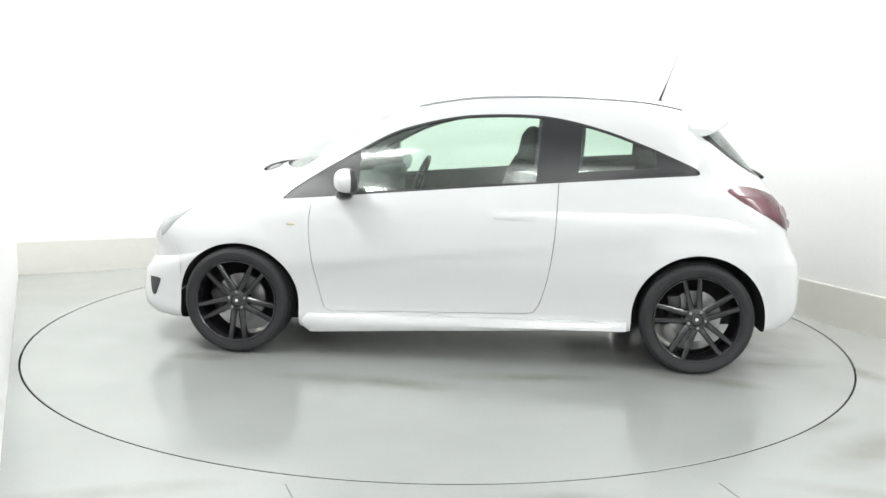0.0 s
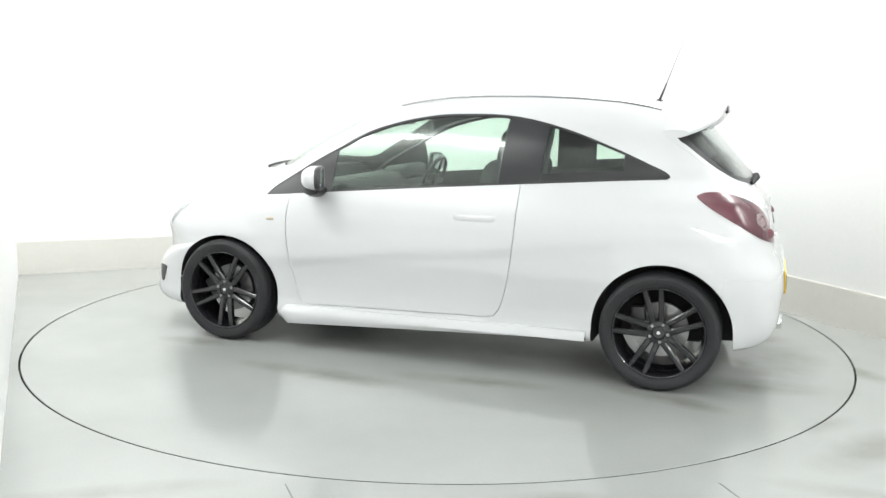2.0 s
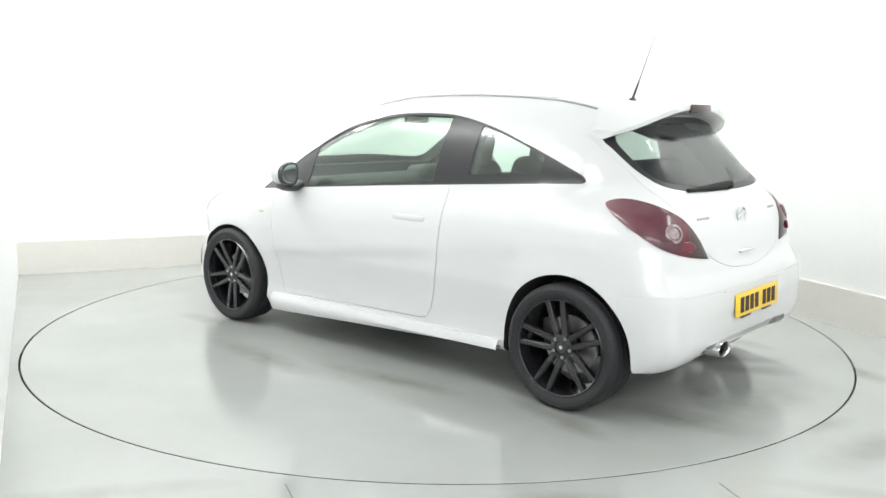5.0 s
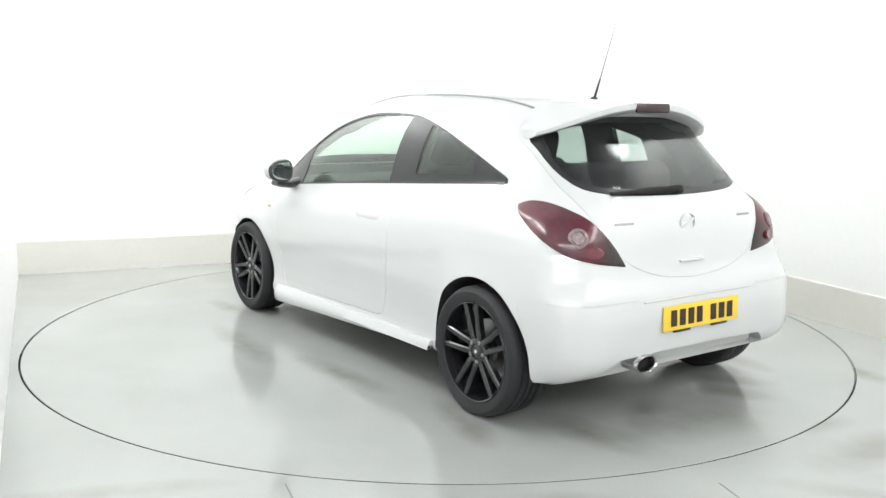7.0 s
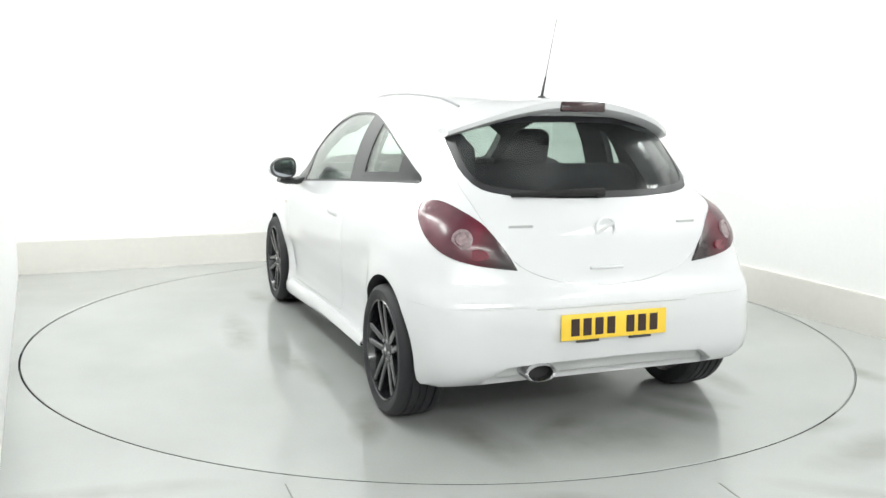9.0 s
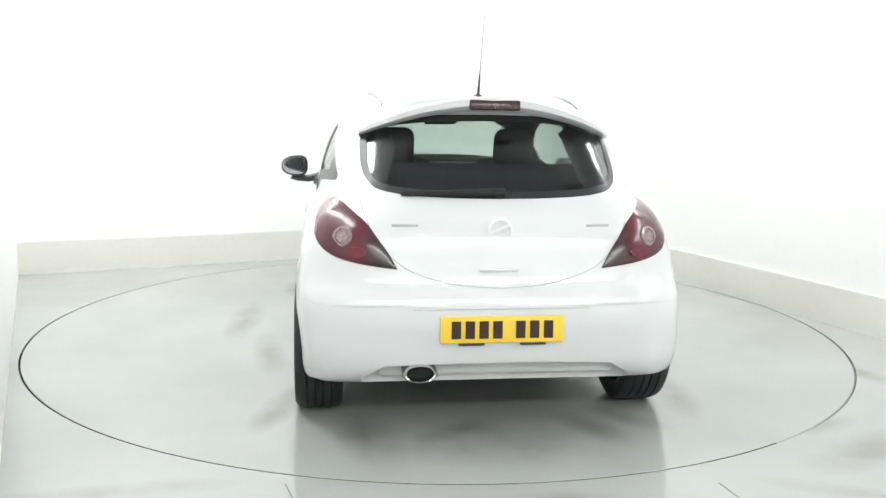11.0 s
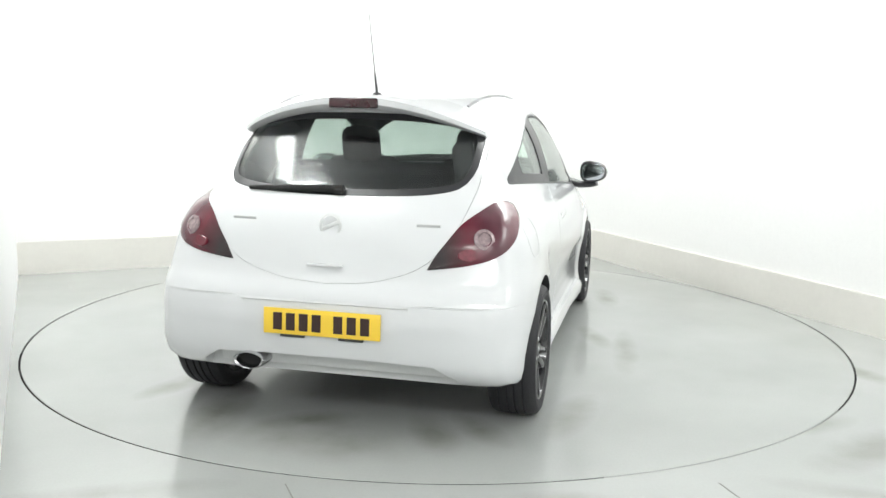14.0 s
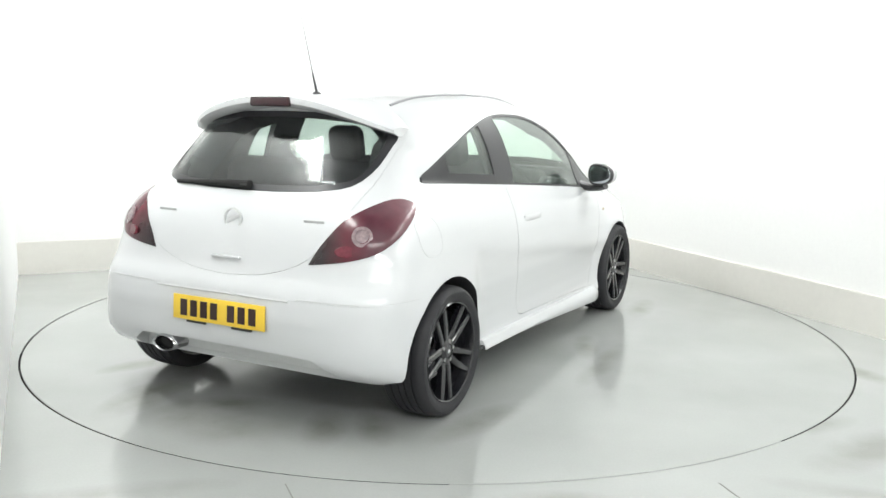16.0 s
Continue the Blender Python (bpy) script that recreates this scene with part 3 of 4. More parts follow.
def side_sheet(side, x0, x1, lo, hi, nx=24, nz=8, off=-0.006, thick=0.004, lean=(0.0, 0.0)):
    """A plate that follows the side of the car between two heights, from x0 to x1; lean moves the upper end of either edge."""
    rows = []
    for i in range(nx + 1):
        row = []
        for j in range(nz + 1):
            v = j / nz
            a, b = x0 + lean[0] * v, x1 + lean[1] * v
            x = a + (b - a) * i / nx
            z = lo(x) + (hi(x) - lo(x)) * v
            row.append((x, skin_y(x, z, side) + off * side, z))
        rows.append(row)
    return sheet(rows, thick, (0, side, 0))


for side, door in zip((1, -1), doors):
    part("window_trim", side_sheet(side, 1.02, -1.235, lambda x: up(x) - 0.012, lambda x: up(x) + 0.0005, 80, 2, -0.003, 0.01), TRIM, car, "black window surround")
    part("belt_trim", side_sheet(side, 1.02, -1.24, lambda x: low(x) - 0.0005, lambda x: min(low(x) + 0.012, up(x) - 0.001), 60, 2, -0.002, 0.01), TRIM, car, "black beltline strip")
    part("mirror_triangle", side_sheet(side, 1.015, 0.60, lambda x: low(x) + 0.002, lambda x: max(up(x) - 0.003, low(x) + 0.004), 20, 5, -0.005, 0.008, (0, 0.0)), TRIM, door, "black plastic mirror triangle")
    part("window_pillar", side_sheet(side, -0.375, -0.60, lambda x: low(x) + 0.002, lambda x: up(x) - 0.002, 6, 8, -0.004, 0.03, (-0.03, -0.02)), PIANO, car, "gloss black centre pillar between side windows")
    part("door_window", side_sheet(side, 0.61, -0.38, lambda x: low(x) + 0.004, lambda x: up(x) - 0.005, 30, 8, -0.008, 0.004, (0.0, -0.02)), GLASS, door, "clear greenish side glass")
    part("quarter_window", side_sheet(side, -0.54, -1.225, lambda x: low(x) + 0.004, lambda x: max(up(x) - 0.005, low(x) + 0.006), 24, 8, -0.008, 0.004, (-0.02, 0)), GLASS, car, "clear greenish quarter glass")
    part("quarter_border", side_sheet(side, -1.02, -1.235, lambda x: low(x) + 0.003, lambda x: max(up(x) - 0.004, low(x) + 0.005), 10, 5, -0.0045, 0.003), PIANO, car, "black printed border of quarter glass")
    part("quarter_border", side_sheet(side, -0.54, -1.05, lambda x: low(x) + 0.003, lambda x: low(x) + 0.05, 14, 2, -0.0045, 0.003), PIANO, car, "black printed border of quarter glass")
    part("pillar_lining", side_sheet(side, -0.355, -0.62, lambda x: low(x) + 0.004, lambda x: up(x) - 0.01, 6, 8, -0.042, 0.012, (-0.03, -0.02)), CABIN, car, "dark grey pillar lining")
    part("pillar_lining", side_sheet(side, -1.04, -1.40, lambda x: 1.03, lambda x: float(np.interp(x, CAB_TOP[:, 0], CAB_TOP[:, 1])) - 0.03, 8, 8, -0.05, 0.13), CABIN, car, "dark grey rear pillar lining")
    # pull handle
    rows = []
    for i in range(13):
        u = i / 12
        x = -0.15 - 0.235 * u
        rows.append([(x, skin_y(x, 0.82, side) + side * (0.001 + 0.006 * max(math.sin(math.pi * u), 0.0) ** 0.35 * max(math.sin(math.pi * v), 0.0) ** 0.6), 0.80 + 0.036 * v) for v in np.linspace(0, 1, 7)])
    part("door_handle", sheet(rows, 0.01, (0, side, 0)), PAINT, door, "white body-coloured pull handle")


def loft_ray(A, B, D, across, offset, thick, nu=24, nv=8, bulge=0.0):
    """A plate between two edge curves given as (across, height), laid on the skin along the direction -D."""
    D, across = Vector(D).normalized(), Vector(across).normalized()
    A, B = spline(A, nu + 1), spline(B, nu + 1)
    rows = []
    for i in range(nu + 1):
        row = []
        for j in range(nv + 1):
            v = j / nv
            a, z = A[i] + (B[i] - A[i]) * v
            o = across * a + Vector((0, 0, z)) + D * 4
            p, n = skin_ray(o, -D)
            edge = max(math.sin(math.pi * v), 0.0) ** 0.6 * max(math.sin(math.pi * i / nu), 0.0) ** 0.4
            row.append(p + D * (offset + bulge * edge))
        rows.append(row)
    return sheet(rows, thick, D)


def tail_lamp(side):
    D, ac = (-0.7507, 0.6606 * side, 0), (-0.6606, -0.7507 * side, 0)
    inner = [(0.374, 0.988), (0.41, 1.003), (0.47, 1.008), (0.565, 0.988), (0.69, 0.93), (0.79, 0.825), (0.842, 0.743)]
    outer = [(0.371, 0.978), (0.376, 0.955), (0.405, 0.918), (0.475, 0.858), (0.575, 0.800), (0.70, 0.763), (0.842, 0.739)]
    lamp = part("tail_lamp", loft_ray(inner, outer, D, ac, 0.004, 0.03, 26, 10, 0.012), RED, car, "dark red leaf-shaped tail lamp")
    a0 = (0.630, 0.868)
    p, n = skin_ray(Vector(ac) * a0[0] + Vector((0, 0, a0[1])) + Vector(D) * 4, -Vector(D))
    m = Matrix.Translation(p + Vector(D) * 0.0125) @ (n + Vector(D) * 0.5).to_track_quat("Y", "Z").to_matrix().to_4x4()
    bm = disc(0.030, -0.004, 0.006, 28, "y", 0.004)
    bmesh.ops.transform(bm, matrix=m, verts=bm.verts)
    part("reversing_lens", bm, CLEAR, lamp, "round clear reversing lens")
    bm = lathe([(0.044, -0.004), (0.044, 0.004), (0.030, 0.008), (0.030, -0.004)], 28)
    bmesh.ops.transform(bm, matrix=m, verts=bm.verts)
    part("lens_ring", bm, CLEAR, lamp, "smoked ring round the lens")
    for a, z, r in ((0.700, 0.806, 0.034),):
        p, n = skin_ray(Vector(ac) * a + Vector((0, 0, z)) + Vector(D) * 4, -Vector(D))
        m = Matrix.Translation(p + Vector(D) * 0.0165) @ (n + Vector(D) * 0.6).to_track_quat("Y", "Z").to_matrix().to_4x4() @ Matrix.Diagonal((1.35, 1, 0.72, 1))
        bm = disc(r, -0.010, 0.002, 24, "y", 0.003)
        bmesh.ops.transform(bm, matrix=m, verts=bm.verts)
        part("lamp_chamber", bm, CHAMBER, lamp, "bright red reflector chamber")


for side in (1, -1):
    tail_lamp(side)
    # head lamp and fog grille, seen from the side
    D, ac = (0.62, 0.785 * side, 0), (-0.785, 0.62 * side, 0)
    part("head_lamp", loft_ray([(-1.10, 0.625), (-1.03, 0.70), (-0.93, 0.775), (-0.80, 0.822)], [(-1.10, 0.62), (-1.0, 0.625), (-0.92, 0.67), (-0.80, 0.815)], D, ac, 0.003, 0.02, 14, 6, 0.006), HEADLAMP, car, "clear swept-back headlamp")
    part("fog_grille", loft_ray([(-1.05, 0.39), (-0.99, 0.392), (-0.94, 0.388)], [(-1.02, 0.30), (-1.0, 0.285), (-0.98, 0.30)], D, ac, 0.003, 0.02, 8, 4), TRIM, front_bumper, "dark fog lamp recess")

# rear window, wiper and spoiler
rows = []
for v in np.linspace(0, 1, 13):
    z = 1.023 + (1.368 - 1.023) * v
    zs, ys = REAR_WIN[::-1, 1], REAR_WIN[::-1, 0]
    ym = float(np.interp(z, np.maximum.accumulate(zs), ys)) - 0.002
    rows.append([(skin_x(y, z) + 0.006, y, z) for y in np.linspace(-ym, ym, 25)])
rear_window = part("rear_window", sheet(rows, 0.004, (-1, 0, 0)), REAR_GLASS, tailgate, "curved clear heated rear window")


def border(name, outline, inset, off, parent):
    """A black printed band along the inside of the rear window's edge."""
    O = np.array(outline)
    c = np.array([0, 1.2])
    rows = []
    for i in range(len(O) + 1):
        a, b, d = O[(i - 1) % len(O)], O[i % len(O)], O[(i + 1) % len(O)]
        t = (d - a) / np.linalg.norm(d - a)
        n = np.array([-t[1], t[0]])
        if n @ (c - b) < 0:
            n = -n
        rows.append([(skin_x(*(b + n * k)) + off, *(b + n * k)) for k in (0.001, inset * 0.5, inset)])
    return part(name, sheet(rows, 0.003, (-1, 0, 0)), PIANO, parent, "black printed edge of the rear window")


border("window_border", rear_outline, 0.028, 0.003, tailgate)


def spoiler():
    rows = []
    for y in np.linspace(-0.578, 0.578, 31):
        q = abs(y) / 0.578
        x0, x1 = -1.17 - 0.02 * (1 - q * q), -1.482 + 0.06 * q ** 2 + 0.10 * q ** 6
        z0 = skin_ray((x0 - 0.02, y, 3), (0, 0, -1))[0].z + 0.003
        z1 = 1.447 - 0.145 * q ** 2
        under = 0.05 - 0.02 * q ** 2
        row = [(x0, y, z0 - 0.02), (x0 - 0.02, y, z0), (0.5 * (x0 + x1), y, 0.5 * (z0 + z1) + 0.007), (x1 + 0.02, y, z1 + 0.003), (x1, y, z1 - 0.006),
               (x1 + 0.003, y, z1 - 0.7 * under), (x1 + 0.04, y, z1 - 1.15 * under), (x0 - 0.03, y, z1 - 1.3 * under)]
        rows.append(row)
    bm = bmesh.new()
    V = [[bm.verts.new(p) for p in r] for r in rows]
    for a, b in zip(V, V[1:]):
        for j in range(len(a)):
            bm.faces.new((a[j], a[(j + 1) % len(a)], b[(j + 1) % len(a)], b[j]))
    bm.faces.new(V[0])
    bm.faces.new(V[-1])
    return bm


sp = part("spoiler", spoiler(), PAINT, tailgate, "white roof spoiler over the rear window", smooth=40)
part("brake_light", box(0.02, 0.228, 0.045, pose(-1.476, -0.012, 1.414, 0, 8, 0), 0.008), DARKRED, sp, "red high-level brake light")
wp = part("rear_wiper", tube([(skin_x(y, 1.044) - 0.016, y, 1.042 + 0.006 * math.cos(y * 5)) for y in np.linspace(-0.03, 0.41, 9)], 0.019, 10, 0.5), GAP, tailgate, "black rear wiper arm")
part("wiper_pivot", box(0.04, 0.05, 0.03, pose(-1.655, -0.01, 1.044, 0, -35, 0), 0.012), GAP, wp)

# tailgate details
m = pose(skin_x(0, 0.90) - 0.004, 0.0, 0.90, 0, 0, 90)
bm = lathe([(0.048, -0.004), (0.052, 0.006), (0.042, 0.008), (0.040, -0.004)], 36)
add(bm, box(0.085, 0.008, 0.016, pose(0, 0.002, 0, 0, 25, 0), 0.003))
bmesh.ops.transform(bm, matrix=m, verts=bm.verts)
part("badge", bm, BADGE, tailgate, "round silver ring badge")
for y0, w, h in ((0.40, 0.11, 0.011), (-0.425, 0.10, 0.011)):
    x = skin_x(y0, 0.915)
    ang = math.degrees(math.atan2(skin_x(y0 + 0.05, 0.915) - skin_x(y0 - 0.05, 0.915), 0.1))
    part("model_lettering", box(0.004, w, h, pose(x - 0.002, y0, 0.915, 0, 0, -ang), 0.001, 1), LETTER, tailgate, "small silver lettering bar")
part("tailgate_grip", box(0.02, 0.16, 0.012, pose(skin_x(0, 0.735) - 0.004, 0.01, 0.735, 0, 0, 0), 0.004), PAINT, tailgate, "slim grip lip")

# plate on the rear bumper
# grey tubes stand in for the shade along the bumper creases
for y0, y1, z, r, mat in ((-0.70, -0.41, 0.598, 0.0022, DIFF), (0.41, 0.70, 0.598, 0.0022, DIFF), (-0.37, 0.37, 0.583, 0.0045, DIFF)):
    part("crease_shade", tube([(skin_x(y, z) - 0.0005, y, z) for y in np.linspace(y0, y1, 14)], r, 8), mat, rear_bumper, "thin grey strip for the shade along the bumper crease")
plate = part("number_plate", box(0.008, 0.52, 0.111, pose(-1.8430, 0.0, 0.498, 0, 3, 0), 0.003), YELLOW, rear_bumper, "yellow rear number plate")
for y in (0.195, 0.137, 0.079, 0.021, -0.075, -0.134, -0.193):
    part("character_bar", box(0.003, 0.040, 0.074, pose(-1.8485, y, 0.498, 0, 3, 0), 0.0012, 1), INK, plate)
for y, w in ((0.13, 0.11), (-0.13, 0.11)):
    part("plate_edge", box(0.012, w, 0.012, pose(-1.8410, y, 0.436, 0, 3, 0), 0.003), TRIM, plate, "dark strip under the plate")
diff = part("diffuser", box(0.03, 1.02, 0.075, pose(-1.735, 0.0, 0.318, 0, -12, 0), 0.01), DIFF, rear_bumper, "grey lower diffuser")
bm = lathe([(0.043, 0.012), (0.046, -0.006), (0.053, -0.012), (0.060, 0.0), (0.060, 0.14), (0.050, 0.14)], 32)
bmesh.ops.transform(bm, matrix=pose(-1.825, 0.340, 0.308, 0, 0, -90) @ Matrix.Diagonal((1.24, 1, 0.66, 1)), verts=bm.verts)
pipe = part("exhaust_pipe", bm, CHROME, car, "oval chrome exhaust tailpipe")
bm = disc(0.046, 0.03, 0.07, 24)
bmesh.ops.transform(bm, matrix=pose(-1.825, 0.340, 0.308, 0, 0, -90) @ Matrix.Diagonal((1.24, 1, 0.66, 1)), verts=bm.verts)
part("pipe_bore", bm, GAP, pipe, "dark bore")

# side markers and fuel flap
for side in (1, -1):
    rows = []
    for i in range(9):
        u = i / 8
        x = 0.945 + 0.05 * u
        h = 0.011 * math.sin(math.pi * (0.08 + 0.84 * u)) ** 0.5
        rows.append([(x, skin_y(x, 0.746, side) + side * 0.004 * math.sin(math.pi * v), 0.746 + h * (2 * v - 1)) for v in np.linspace(0, 1, 6)])
    part("side_marker", sheet(rows, 0.006, (0, side, 0)), MARKER, car, "small oval side indicator lens")
flap = []
for i in range(49):
    a = 2 * math.pi * i / 48
    k = lambda q: math.copysign(abs(q) ** 0.7, q)
    x, z = -1.405 + 0.085 * k(math.cos(a)), 0.845 + 0.085 * k(math.sin(a))
    flap.append((x, skin_y(x, z, -1) - 0.0004, z))
part("fuel_flap_joint", tube(flap, 0.0009, 6), DIFF, car, "fine joint round the fuel flap")

# windscreen
rows = []
for v in np.linspace(0, 1, 13):
    x = 0.404 + (1.143 - 0.404) * v
    xs, ys = SCREEN[::-1, 0], SCREEN[::-1, 1]
    ym = float(np.interp(x, np.maximum.accumulate(xs), ys)) - 0.002
    rows.append([tuple(skin_ray((x, y, 3), (0, 0, -1))[0] + Vector((-0.003, 0, -0.006))) for y in np.linspace(-ym, ym, 21)])
part("windscreen", sheet(rows, 0.005, (0.5, 0, 1)), GLASS, car, "clear windscreen")
cowl = []
for y in np.linspace(-0.38, 0.38, 13):
    x0 = 1.19 - 0.22 * y * y
    cowl.append([tuple(skin_ray((x, y, 3), (0, 0, -1))[0] + Vector((0, 0, 0.002))) for x in (x0, x0 + 0.035, x0 + 0.07)])
part("cowl", sheet(cowl, 0.012, (0, 0, 1)), TRIM, car, "black windscreen cowl")
for y0, y1 in ((0.36, 0.02), (-0.06, -0.48)):
    part("wiper", tube([tuple(skin_ray((1.285 - 0.24 * y * y - 0.06 * abs(y - y0), y, 3), (0, 0, -1))[0] + Vector((0, 0, 0.013))) for y in np.linspace(y0, y1, 8)], 0.010, 8, 0.6), TRIM, car, "black wiper arm")

# roof mouldings, greyed and set inwards to draw the shading of the roof edge
for side in (1, -1):
    pts = [tuple(skin_ray((x, side * (0.49 - 0.03 * abs(x + 0.3)), 3), (0, 0, -1))[0] + Vector((0, 0, 0.001))) for x in np.linspace(0.30, -1.17, 24)]
    part("roof_moulding", tube(pts, 0.007, 8), MOULD, car, "thin roof moulding, greyed for the shading of the roof edge")

# aerial
aerial = part("aerial", disc(0.022, 0.0, 0.018, 20, "z", 0.006), TRIM, car, "black roof aerial with whip")
aerial.location = (-1.10, 0, 1.446)
bm = tube([(0, 0, 0.012), (-0.035, 0, 0.11)], 0.0075, 10, 0.55)
part("mast", bm, TRIM, aerial)
part("whip", tube([(-0.035, 0, 0.11), (-0.125, 0, 0.375)], 0.0024, 8, 0.5), TRIM, aerial)


# door mirrors
def door_mirror(side):
    bm = bmesh.new()
    bmesh.ops.create_uvsphere(bm, u_segments=28, v_segments=18, radius=1)
    for v in bm.verts:
        x, y, z = v.co
        k = lambda q, e: math.copysign(abs(q) ** e, q)
        v.co = (k(x, 0.8) * (0.085 if x > 0 else 0.03), k(y, 0.75) * 0.088, k(z, 0.75) * 0.066 * (1 - 0.18 * y * side))
    bmesh.ops.transform(bm, matrix=pose(0.615, 0.925 * side, 1.0, 0, 0, 18 * side), verts=bm.verts)
    house = part("door_mirror", bm, PAINT, car, "white door mirror with black inner shell")
    bm = bmesh.new()
    bmesh.ops.create_uvsphere(bm, u_segments=28, v_segments=14, radius=1)
    for v in bm.verts:
        x, y, z = v.co
        k = lambda q, e: math.copysign(abs(q) ** e, q)
        v.co = (max(min(x * 0.05, 0.012), -0.022), k(y, 0.75) * 0.089, k(z, 0.75) * 0.067 * (1 - 0.18 * y * side))
    bmesh.ops.transform(bm, matrix=pose(0.606, 0.925 * side, 1.0, 0, 0, 18 * side), verts=bm.verts)
    part("mirror_shell", bm, TRIM, house, "black shell")
    bm = bmesh.new()
    bmesh.ops.create_uvsphere(bm, u_segments=28, v_segments=14, radius=1)
    for v in bm.verts:
        x, y, z = v.co
        k = lambda q, e: math.copysign(abs(q) ** e, q)
        v.co = (x * 0.004, k(y, 0.75) * 0.078, k(z, 0.75) * 0.056 * (1 - 0.18 * y * side))
    bmesh.ops.transform(bm, matrix=pose(0.584, 0.925 * side, 1.0, 0, 0, 18 * side), verts=bm.verts)
    part("mirror_glass", bm, MIRROR, house, "mirror glass")
    bm = tube([(0.645, 0.945 * side, 0.93), (0.65, 0.90 * side, 0.912), (0.66, 0.84 * side, 0.905), (0.67, 0.76 * side, 0.93)], 0.030, 12, 1.2)
    bmesh.ops.scale(bm, vec=(1.4, 1, 0.7), space=Matrix.Translation((-0.65, 0, -0.925)), verts=bm.verts)
    part("mirror_foot", bm, TRIM, house, "black mirror foot")


door_mirror(1)
door_mirror(-1)


# ---- wheels ----
def make_wheel():
    wheel = new("wheel")
    tyre_prof = [(0.232, -0.098), (0.250, -0.105), (0.275, -0.107), (0.292, -0.098), (0.300, -0.08), (0.3015, -0.060), (0.294, -0.058), (0.294, -0.052), (0.302, -0.050), (0.302, -0.021), (0.294, -0.019), (0.294, -0.013), (0.302, -0.011),
                 (0.302, 0.011), (0.294, 0.013), (0.294, 0.019), (0.302, 0.021), (0.302, 0.050), (0.294, 0.052), (0.294, 0.058), (0.3015, 0.060), (0.300, 0.08), (0.292, 0.098),
                 (0.282, 0.1045), (0.277, 0.1085), (0.258, 0.1085), (0.250, 0.1045), (0.232, 0.098)]
    tyre = part("tyre", lathe(tyre_prof, 72), RUBBER, wheel, "black low-profile tyre")
    rim_prof = [(0.234, -0.095), (0.234, 0.098), (0.230, 0.103), (0.224, 0.099), (0.217, 0.070), (0.210, 0.02), (0.210, -0.09)]
    rim = part("rim", lathe(rim_prof, 64), ALLOY, wheel, "gloss black alloy rim barrel")
    for k in range(5):
        for s in (-1, 1):
            a = 2 * math.pi * k / 5
            bm = bmesh.new()
            rows = []
            for i in range(7):
                u = i / 6
                r = 0.045 + (0.224 - 0.045) * u
                side_off = s * (0.020 + 0.021 * u)
                w = 0.0165 - 0.003 * u
                y = 0.076 + 0.020 * u ** 0.7
                c, sn = math.cos(a), math.sin(a)
                tx, tz = -sn, c
                rows.append([bm.verts.new((r * c + tx * (side_off + q * w), y - dy, r * sn + tz * (side_off + q * w))) for q, dy in ((-1, 0.032), (-1, 0.006), (-0.6, 0.0), (0.6, 0.0), (1, 0.006), (1, 0.032))])
            for p, q in zip(rows, rows[1:]):
                for j in range(6):
                    bm.faces.new((p[j], p[(j + 1) % 6], q[(j + 1) % 6], q[j]))
            bm.faces.new(rows[0])
            bm.faces.new(rows[-1])
            part("spoke", bm, ALLOY, rim)
    hub = part("hub", lathe([(0.0005, 0.03), (0.062, 0.03), (0.066, 0.062), (0.058, 0.078), (0.034, 0.084), (0.032, 0.076), (0.0005, 0.076)], 36), ALLOY, wheel, "black hub")
    part("centre_cap", disc(0.029, 0.07, 0.084, 24, "y", 0.003), TRIM, hub, "black centre cap")
    part("cap_emblem", disc(0.009, 0.080, 0.0865, 20, "y", 0.001), BADGE, hub, "small silver emblem disc")
    for k in range(5):
        a = 2 * math.pi * (k + 0.5) / 5
        bm = disc(0.0085, 0.06, 0.083, 6)
        bmesh.ops.translate(bm, vec=(0.047 * math.cos(a), 0, 0.047 * math.sin(a)), verts=bm.verts)
        part("wheel_bolt", bm, STEEL, hub, "steel wheel bolt")
    part("brake_disc", lathe([(0.06, 0.0), (0.14, 0.0), (0.14, -0.022), (0.06, -0.022)], 48), STEEL, wheel, "grey brake disc")
    part("brake_caliper", box(0.075, 0.06, 0.13, pose(0.115, -0.01, 0.03, 0, 12, 0), 0.012), TRIM, wheel, "dark brake caliper")
    return wheel


wheel = make_wheel()
wheel.parent = car
wheel.matrix_basis = pose(HUB_X + 0.026, 0.760, HUB_Z, 0, 19, 0)
for hx, sgn, spin in ((-HUB_X, 1, -8), (HUB_X + 0.026, -1, 25), (-HUB_X, -1, 10)):
    copy_thing(wheel, pose(hx, 0.757 * sgn, HUB_Z, 0, spin, 0 if sgn > 0 else 180))
part("underbody", box(2.9, 1.0, 0.06, pose(0, 0, 0.215), 0.02), WELL, car, "dark underbody panel")
part("rear_axle_beam", tube([(-HUB_X, -0.68, 0.28), (-HUB_X, 0.68, 0.28)], 0.035, 12), WELL, car, "dark rear axle beam")


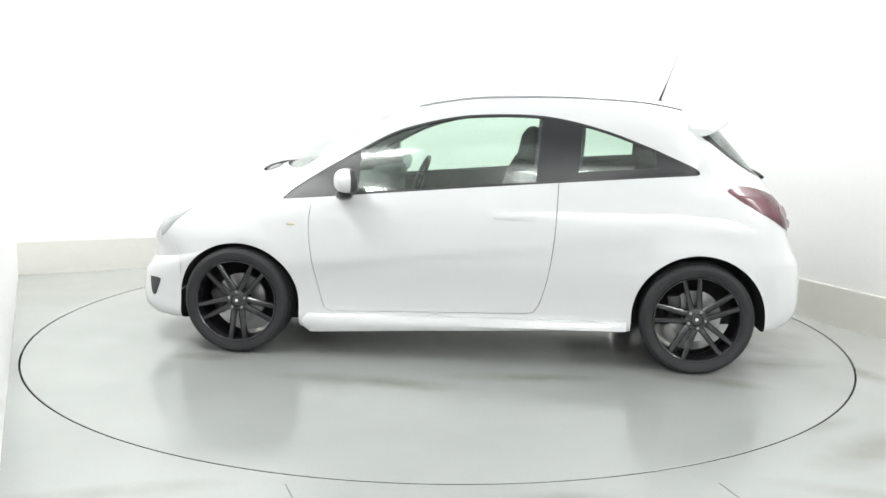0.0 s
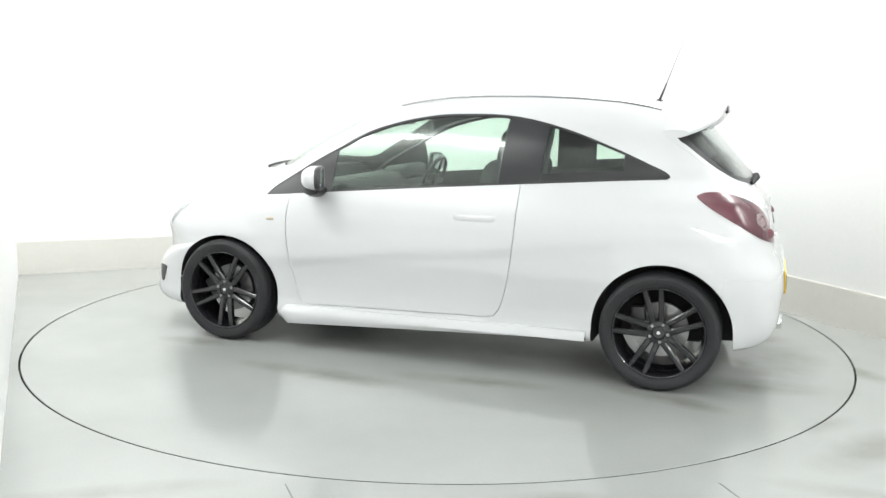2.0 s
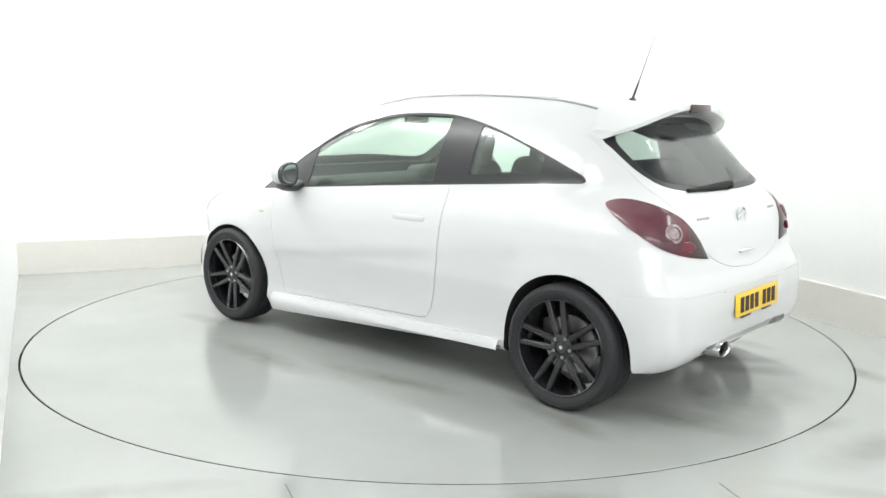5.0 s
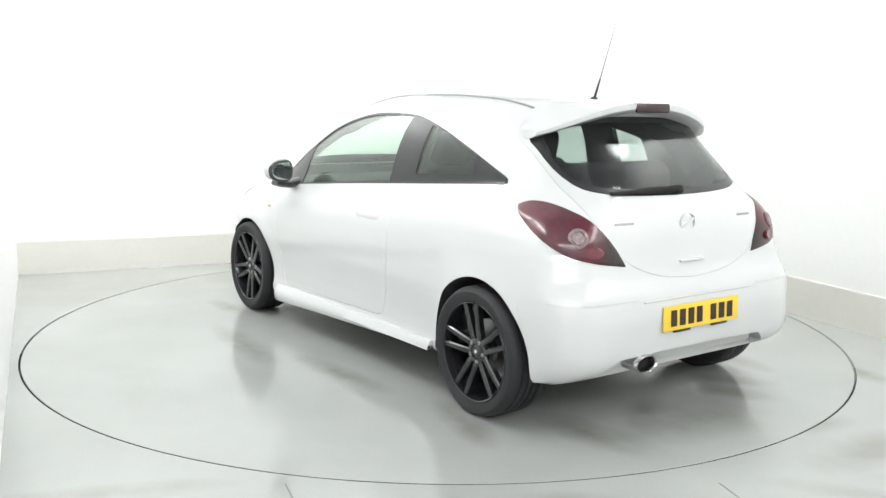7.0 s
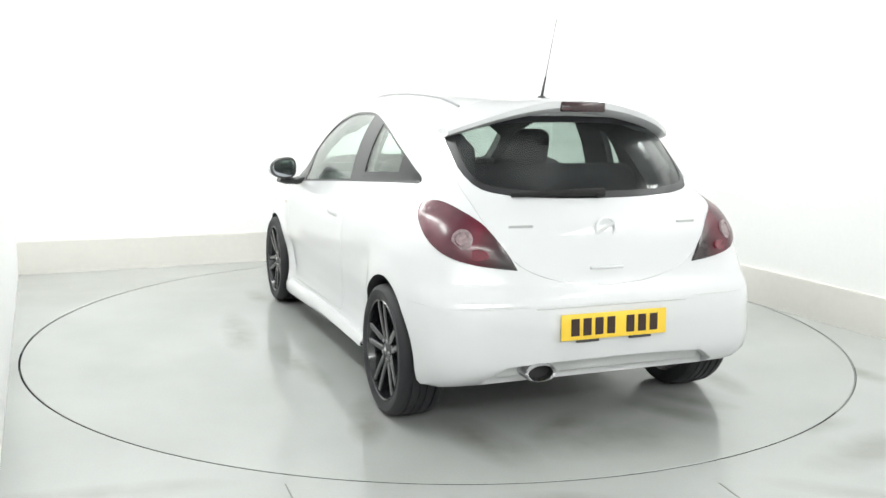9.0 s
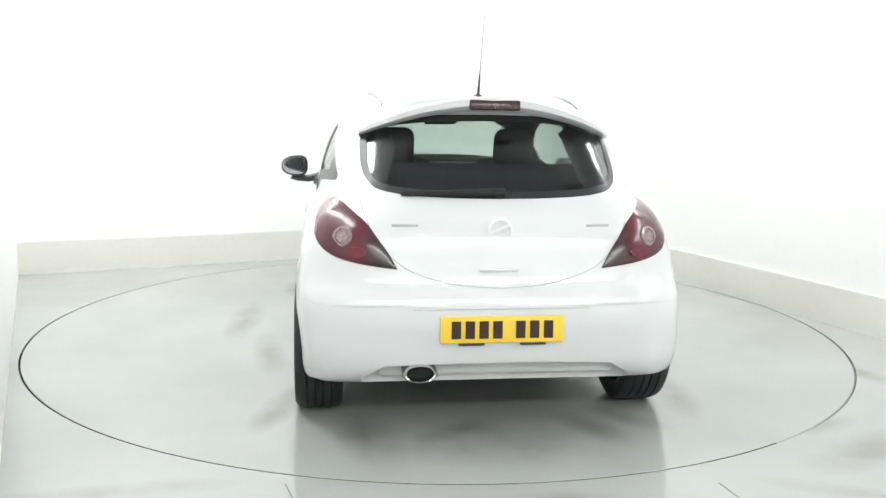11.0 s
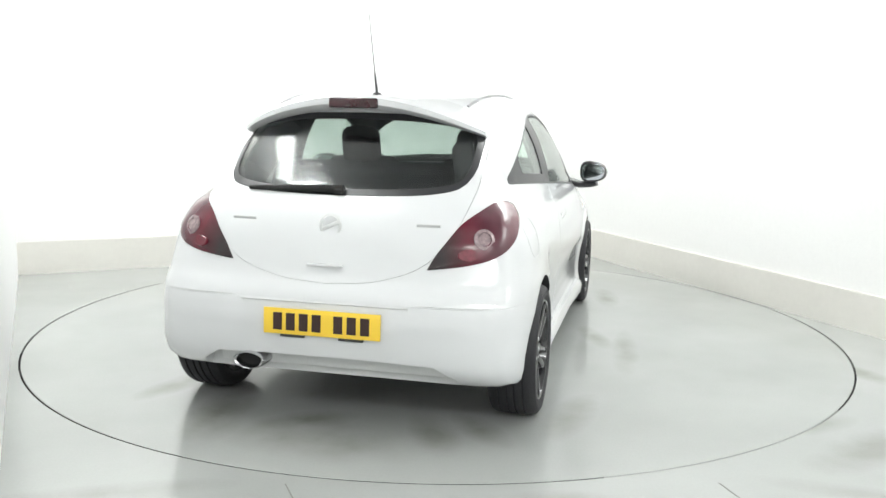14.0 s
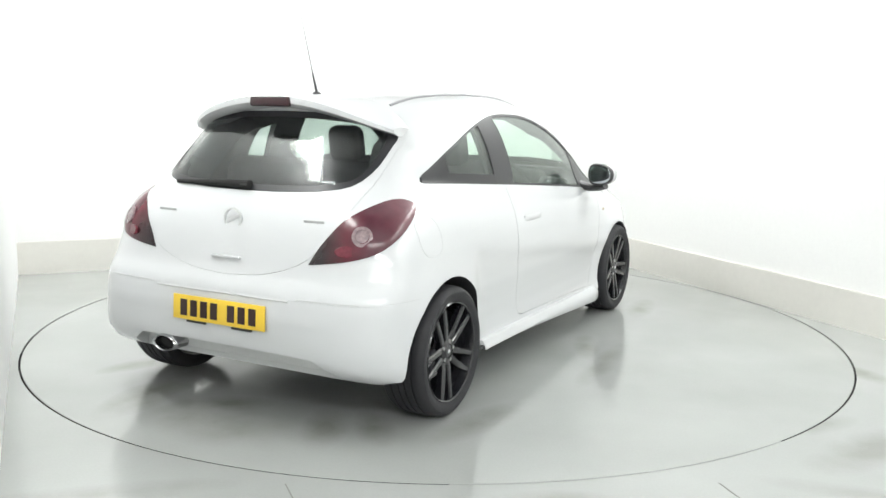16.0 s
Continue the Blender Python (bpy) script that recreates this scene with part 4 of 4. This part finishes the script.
# ---- cabin ----
def seat(name, y, x):
    cush = part(name, box(0.50, 0.50, 0.20, pose(x + 0.28, y, 0.56, 0, -8, 0), 0.07, 3), CLOTH, car, "charcoal cloth front seat")
    part("backrest", box(0.17, 0.46, 0.62, pose(x - 0.065, y, 0.81, 0, -16, 0), 0.08, 4), CLOTH, cush, "charcoal cloth backrest")
    part("headrest", box(0.12, 0.225, 0.22, pose(x - 0.17, y, 1.175, 0, -12, 0), 0.058, 5), CLOTH, cush, "charcoal headrest")
    for dy in (-0.06, 0.06):
        part("headrest_post", tube([(x - 0.15, y + dy, 1.05), (x - 0.16, y + dy, 1.14)], 0.007, 8), STEEL, cush)
    part("seat_base", box(0.45, 0.42, 0.2, pose(x + 0.26, y, 0.38), 0.02), DASH, cush)


seat("front_seat", 0.34, -0.16)
seat("front_seat", -0.34, -0.16)
bench = part("rear_seat", box(0.48, 1.14, 0.18, pose(-0.75, 0, 0.66, 0, -8, 0), 0.06, 3), CLOTH, car, "charcoal cloth rear bench seat")
part("backrest", box(0.14, 1.12, 0.50, pose(-1.06, 0, 0.89, 0, -18, 0), 0.05, 3), CLOTH, bench)
dash = part("dashboard", box(0.40, 1.30, 0.26, pose(0.74, 0, 0.83, 0, 6, 0), 0.09, 3), DASH, car, "dark grey moulded dashboard")
part("instrument_hood", box(0.20, 0.34, 0.10, pose(0.62, -0.36, 0.96, 0, 8, 0), 0.04, 3), DASH, dash)
m = pose(0.42, -0.36, 0.90, 0, 68, 0)
bm = lathe([(0.175 + 0.014 * math.cos(a), 0.014 * math.sin(a)) for a in np.linspace(0, 2 * math.pi, 10, endpoint=False)], 40, "z")
bmesh.ops.transform(bm, matrix=m, verts=bm.verts)
sw = part("steering_wheel", bm, TRIM, car, "black steering wheel")
for a in (0, 180, 270):
    part("wheel_spoke", box(0.15, 0.03, 0.014, m @ pose(0, 0, 0, 0, 0, a - 90) @ pose(0.09, 0, -0.01), 0.005), TRIM, sw)
part("airbag_cover", disc(0.065, -0.03, 0.02, 24, "z", 0.01), TRIM, sw).matrix_basis = m
part("interior_mirror", box(0.03, 0.22, 0.06, pose(0.46, -0.02, 1.315), 0.02, 3), TRIM, car, "black interior mirror")
part("mirror_stalk", tube([(0.46, -0.02, 1.33), (0.50, -0.02, 1.375)], 0.01, 8), TRIM, car)


# ---- turning ----
def motions():
    rows_car, rows_table = [], []
    for k in range(17):
        m = pose(0, 0, 0, 0, 0, turn_at(k))
        rows_table.append((float(k), m))
        rows_car.append((float(k), m @ pose(-0.226, 0.003, 0.0)))
    walk(turntable, rows_table)
    walk(car, rows_car)


motions()
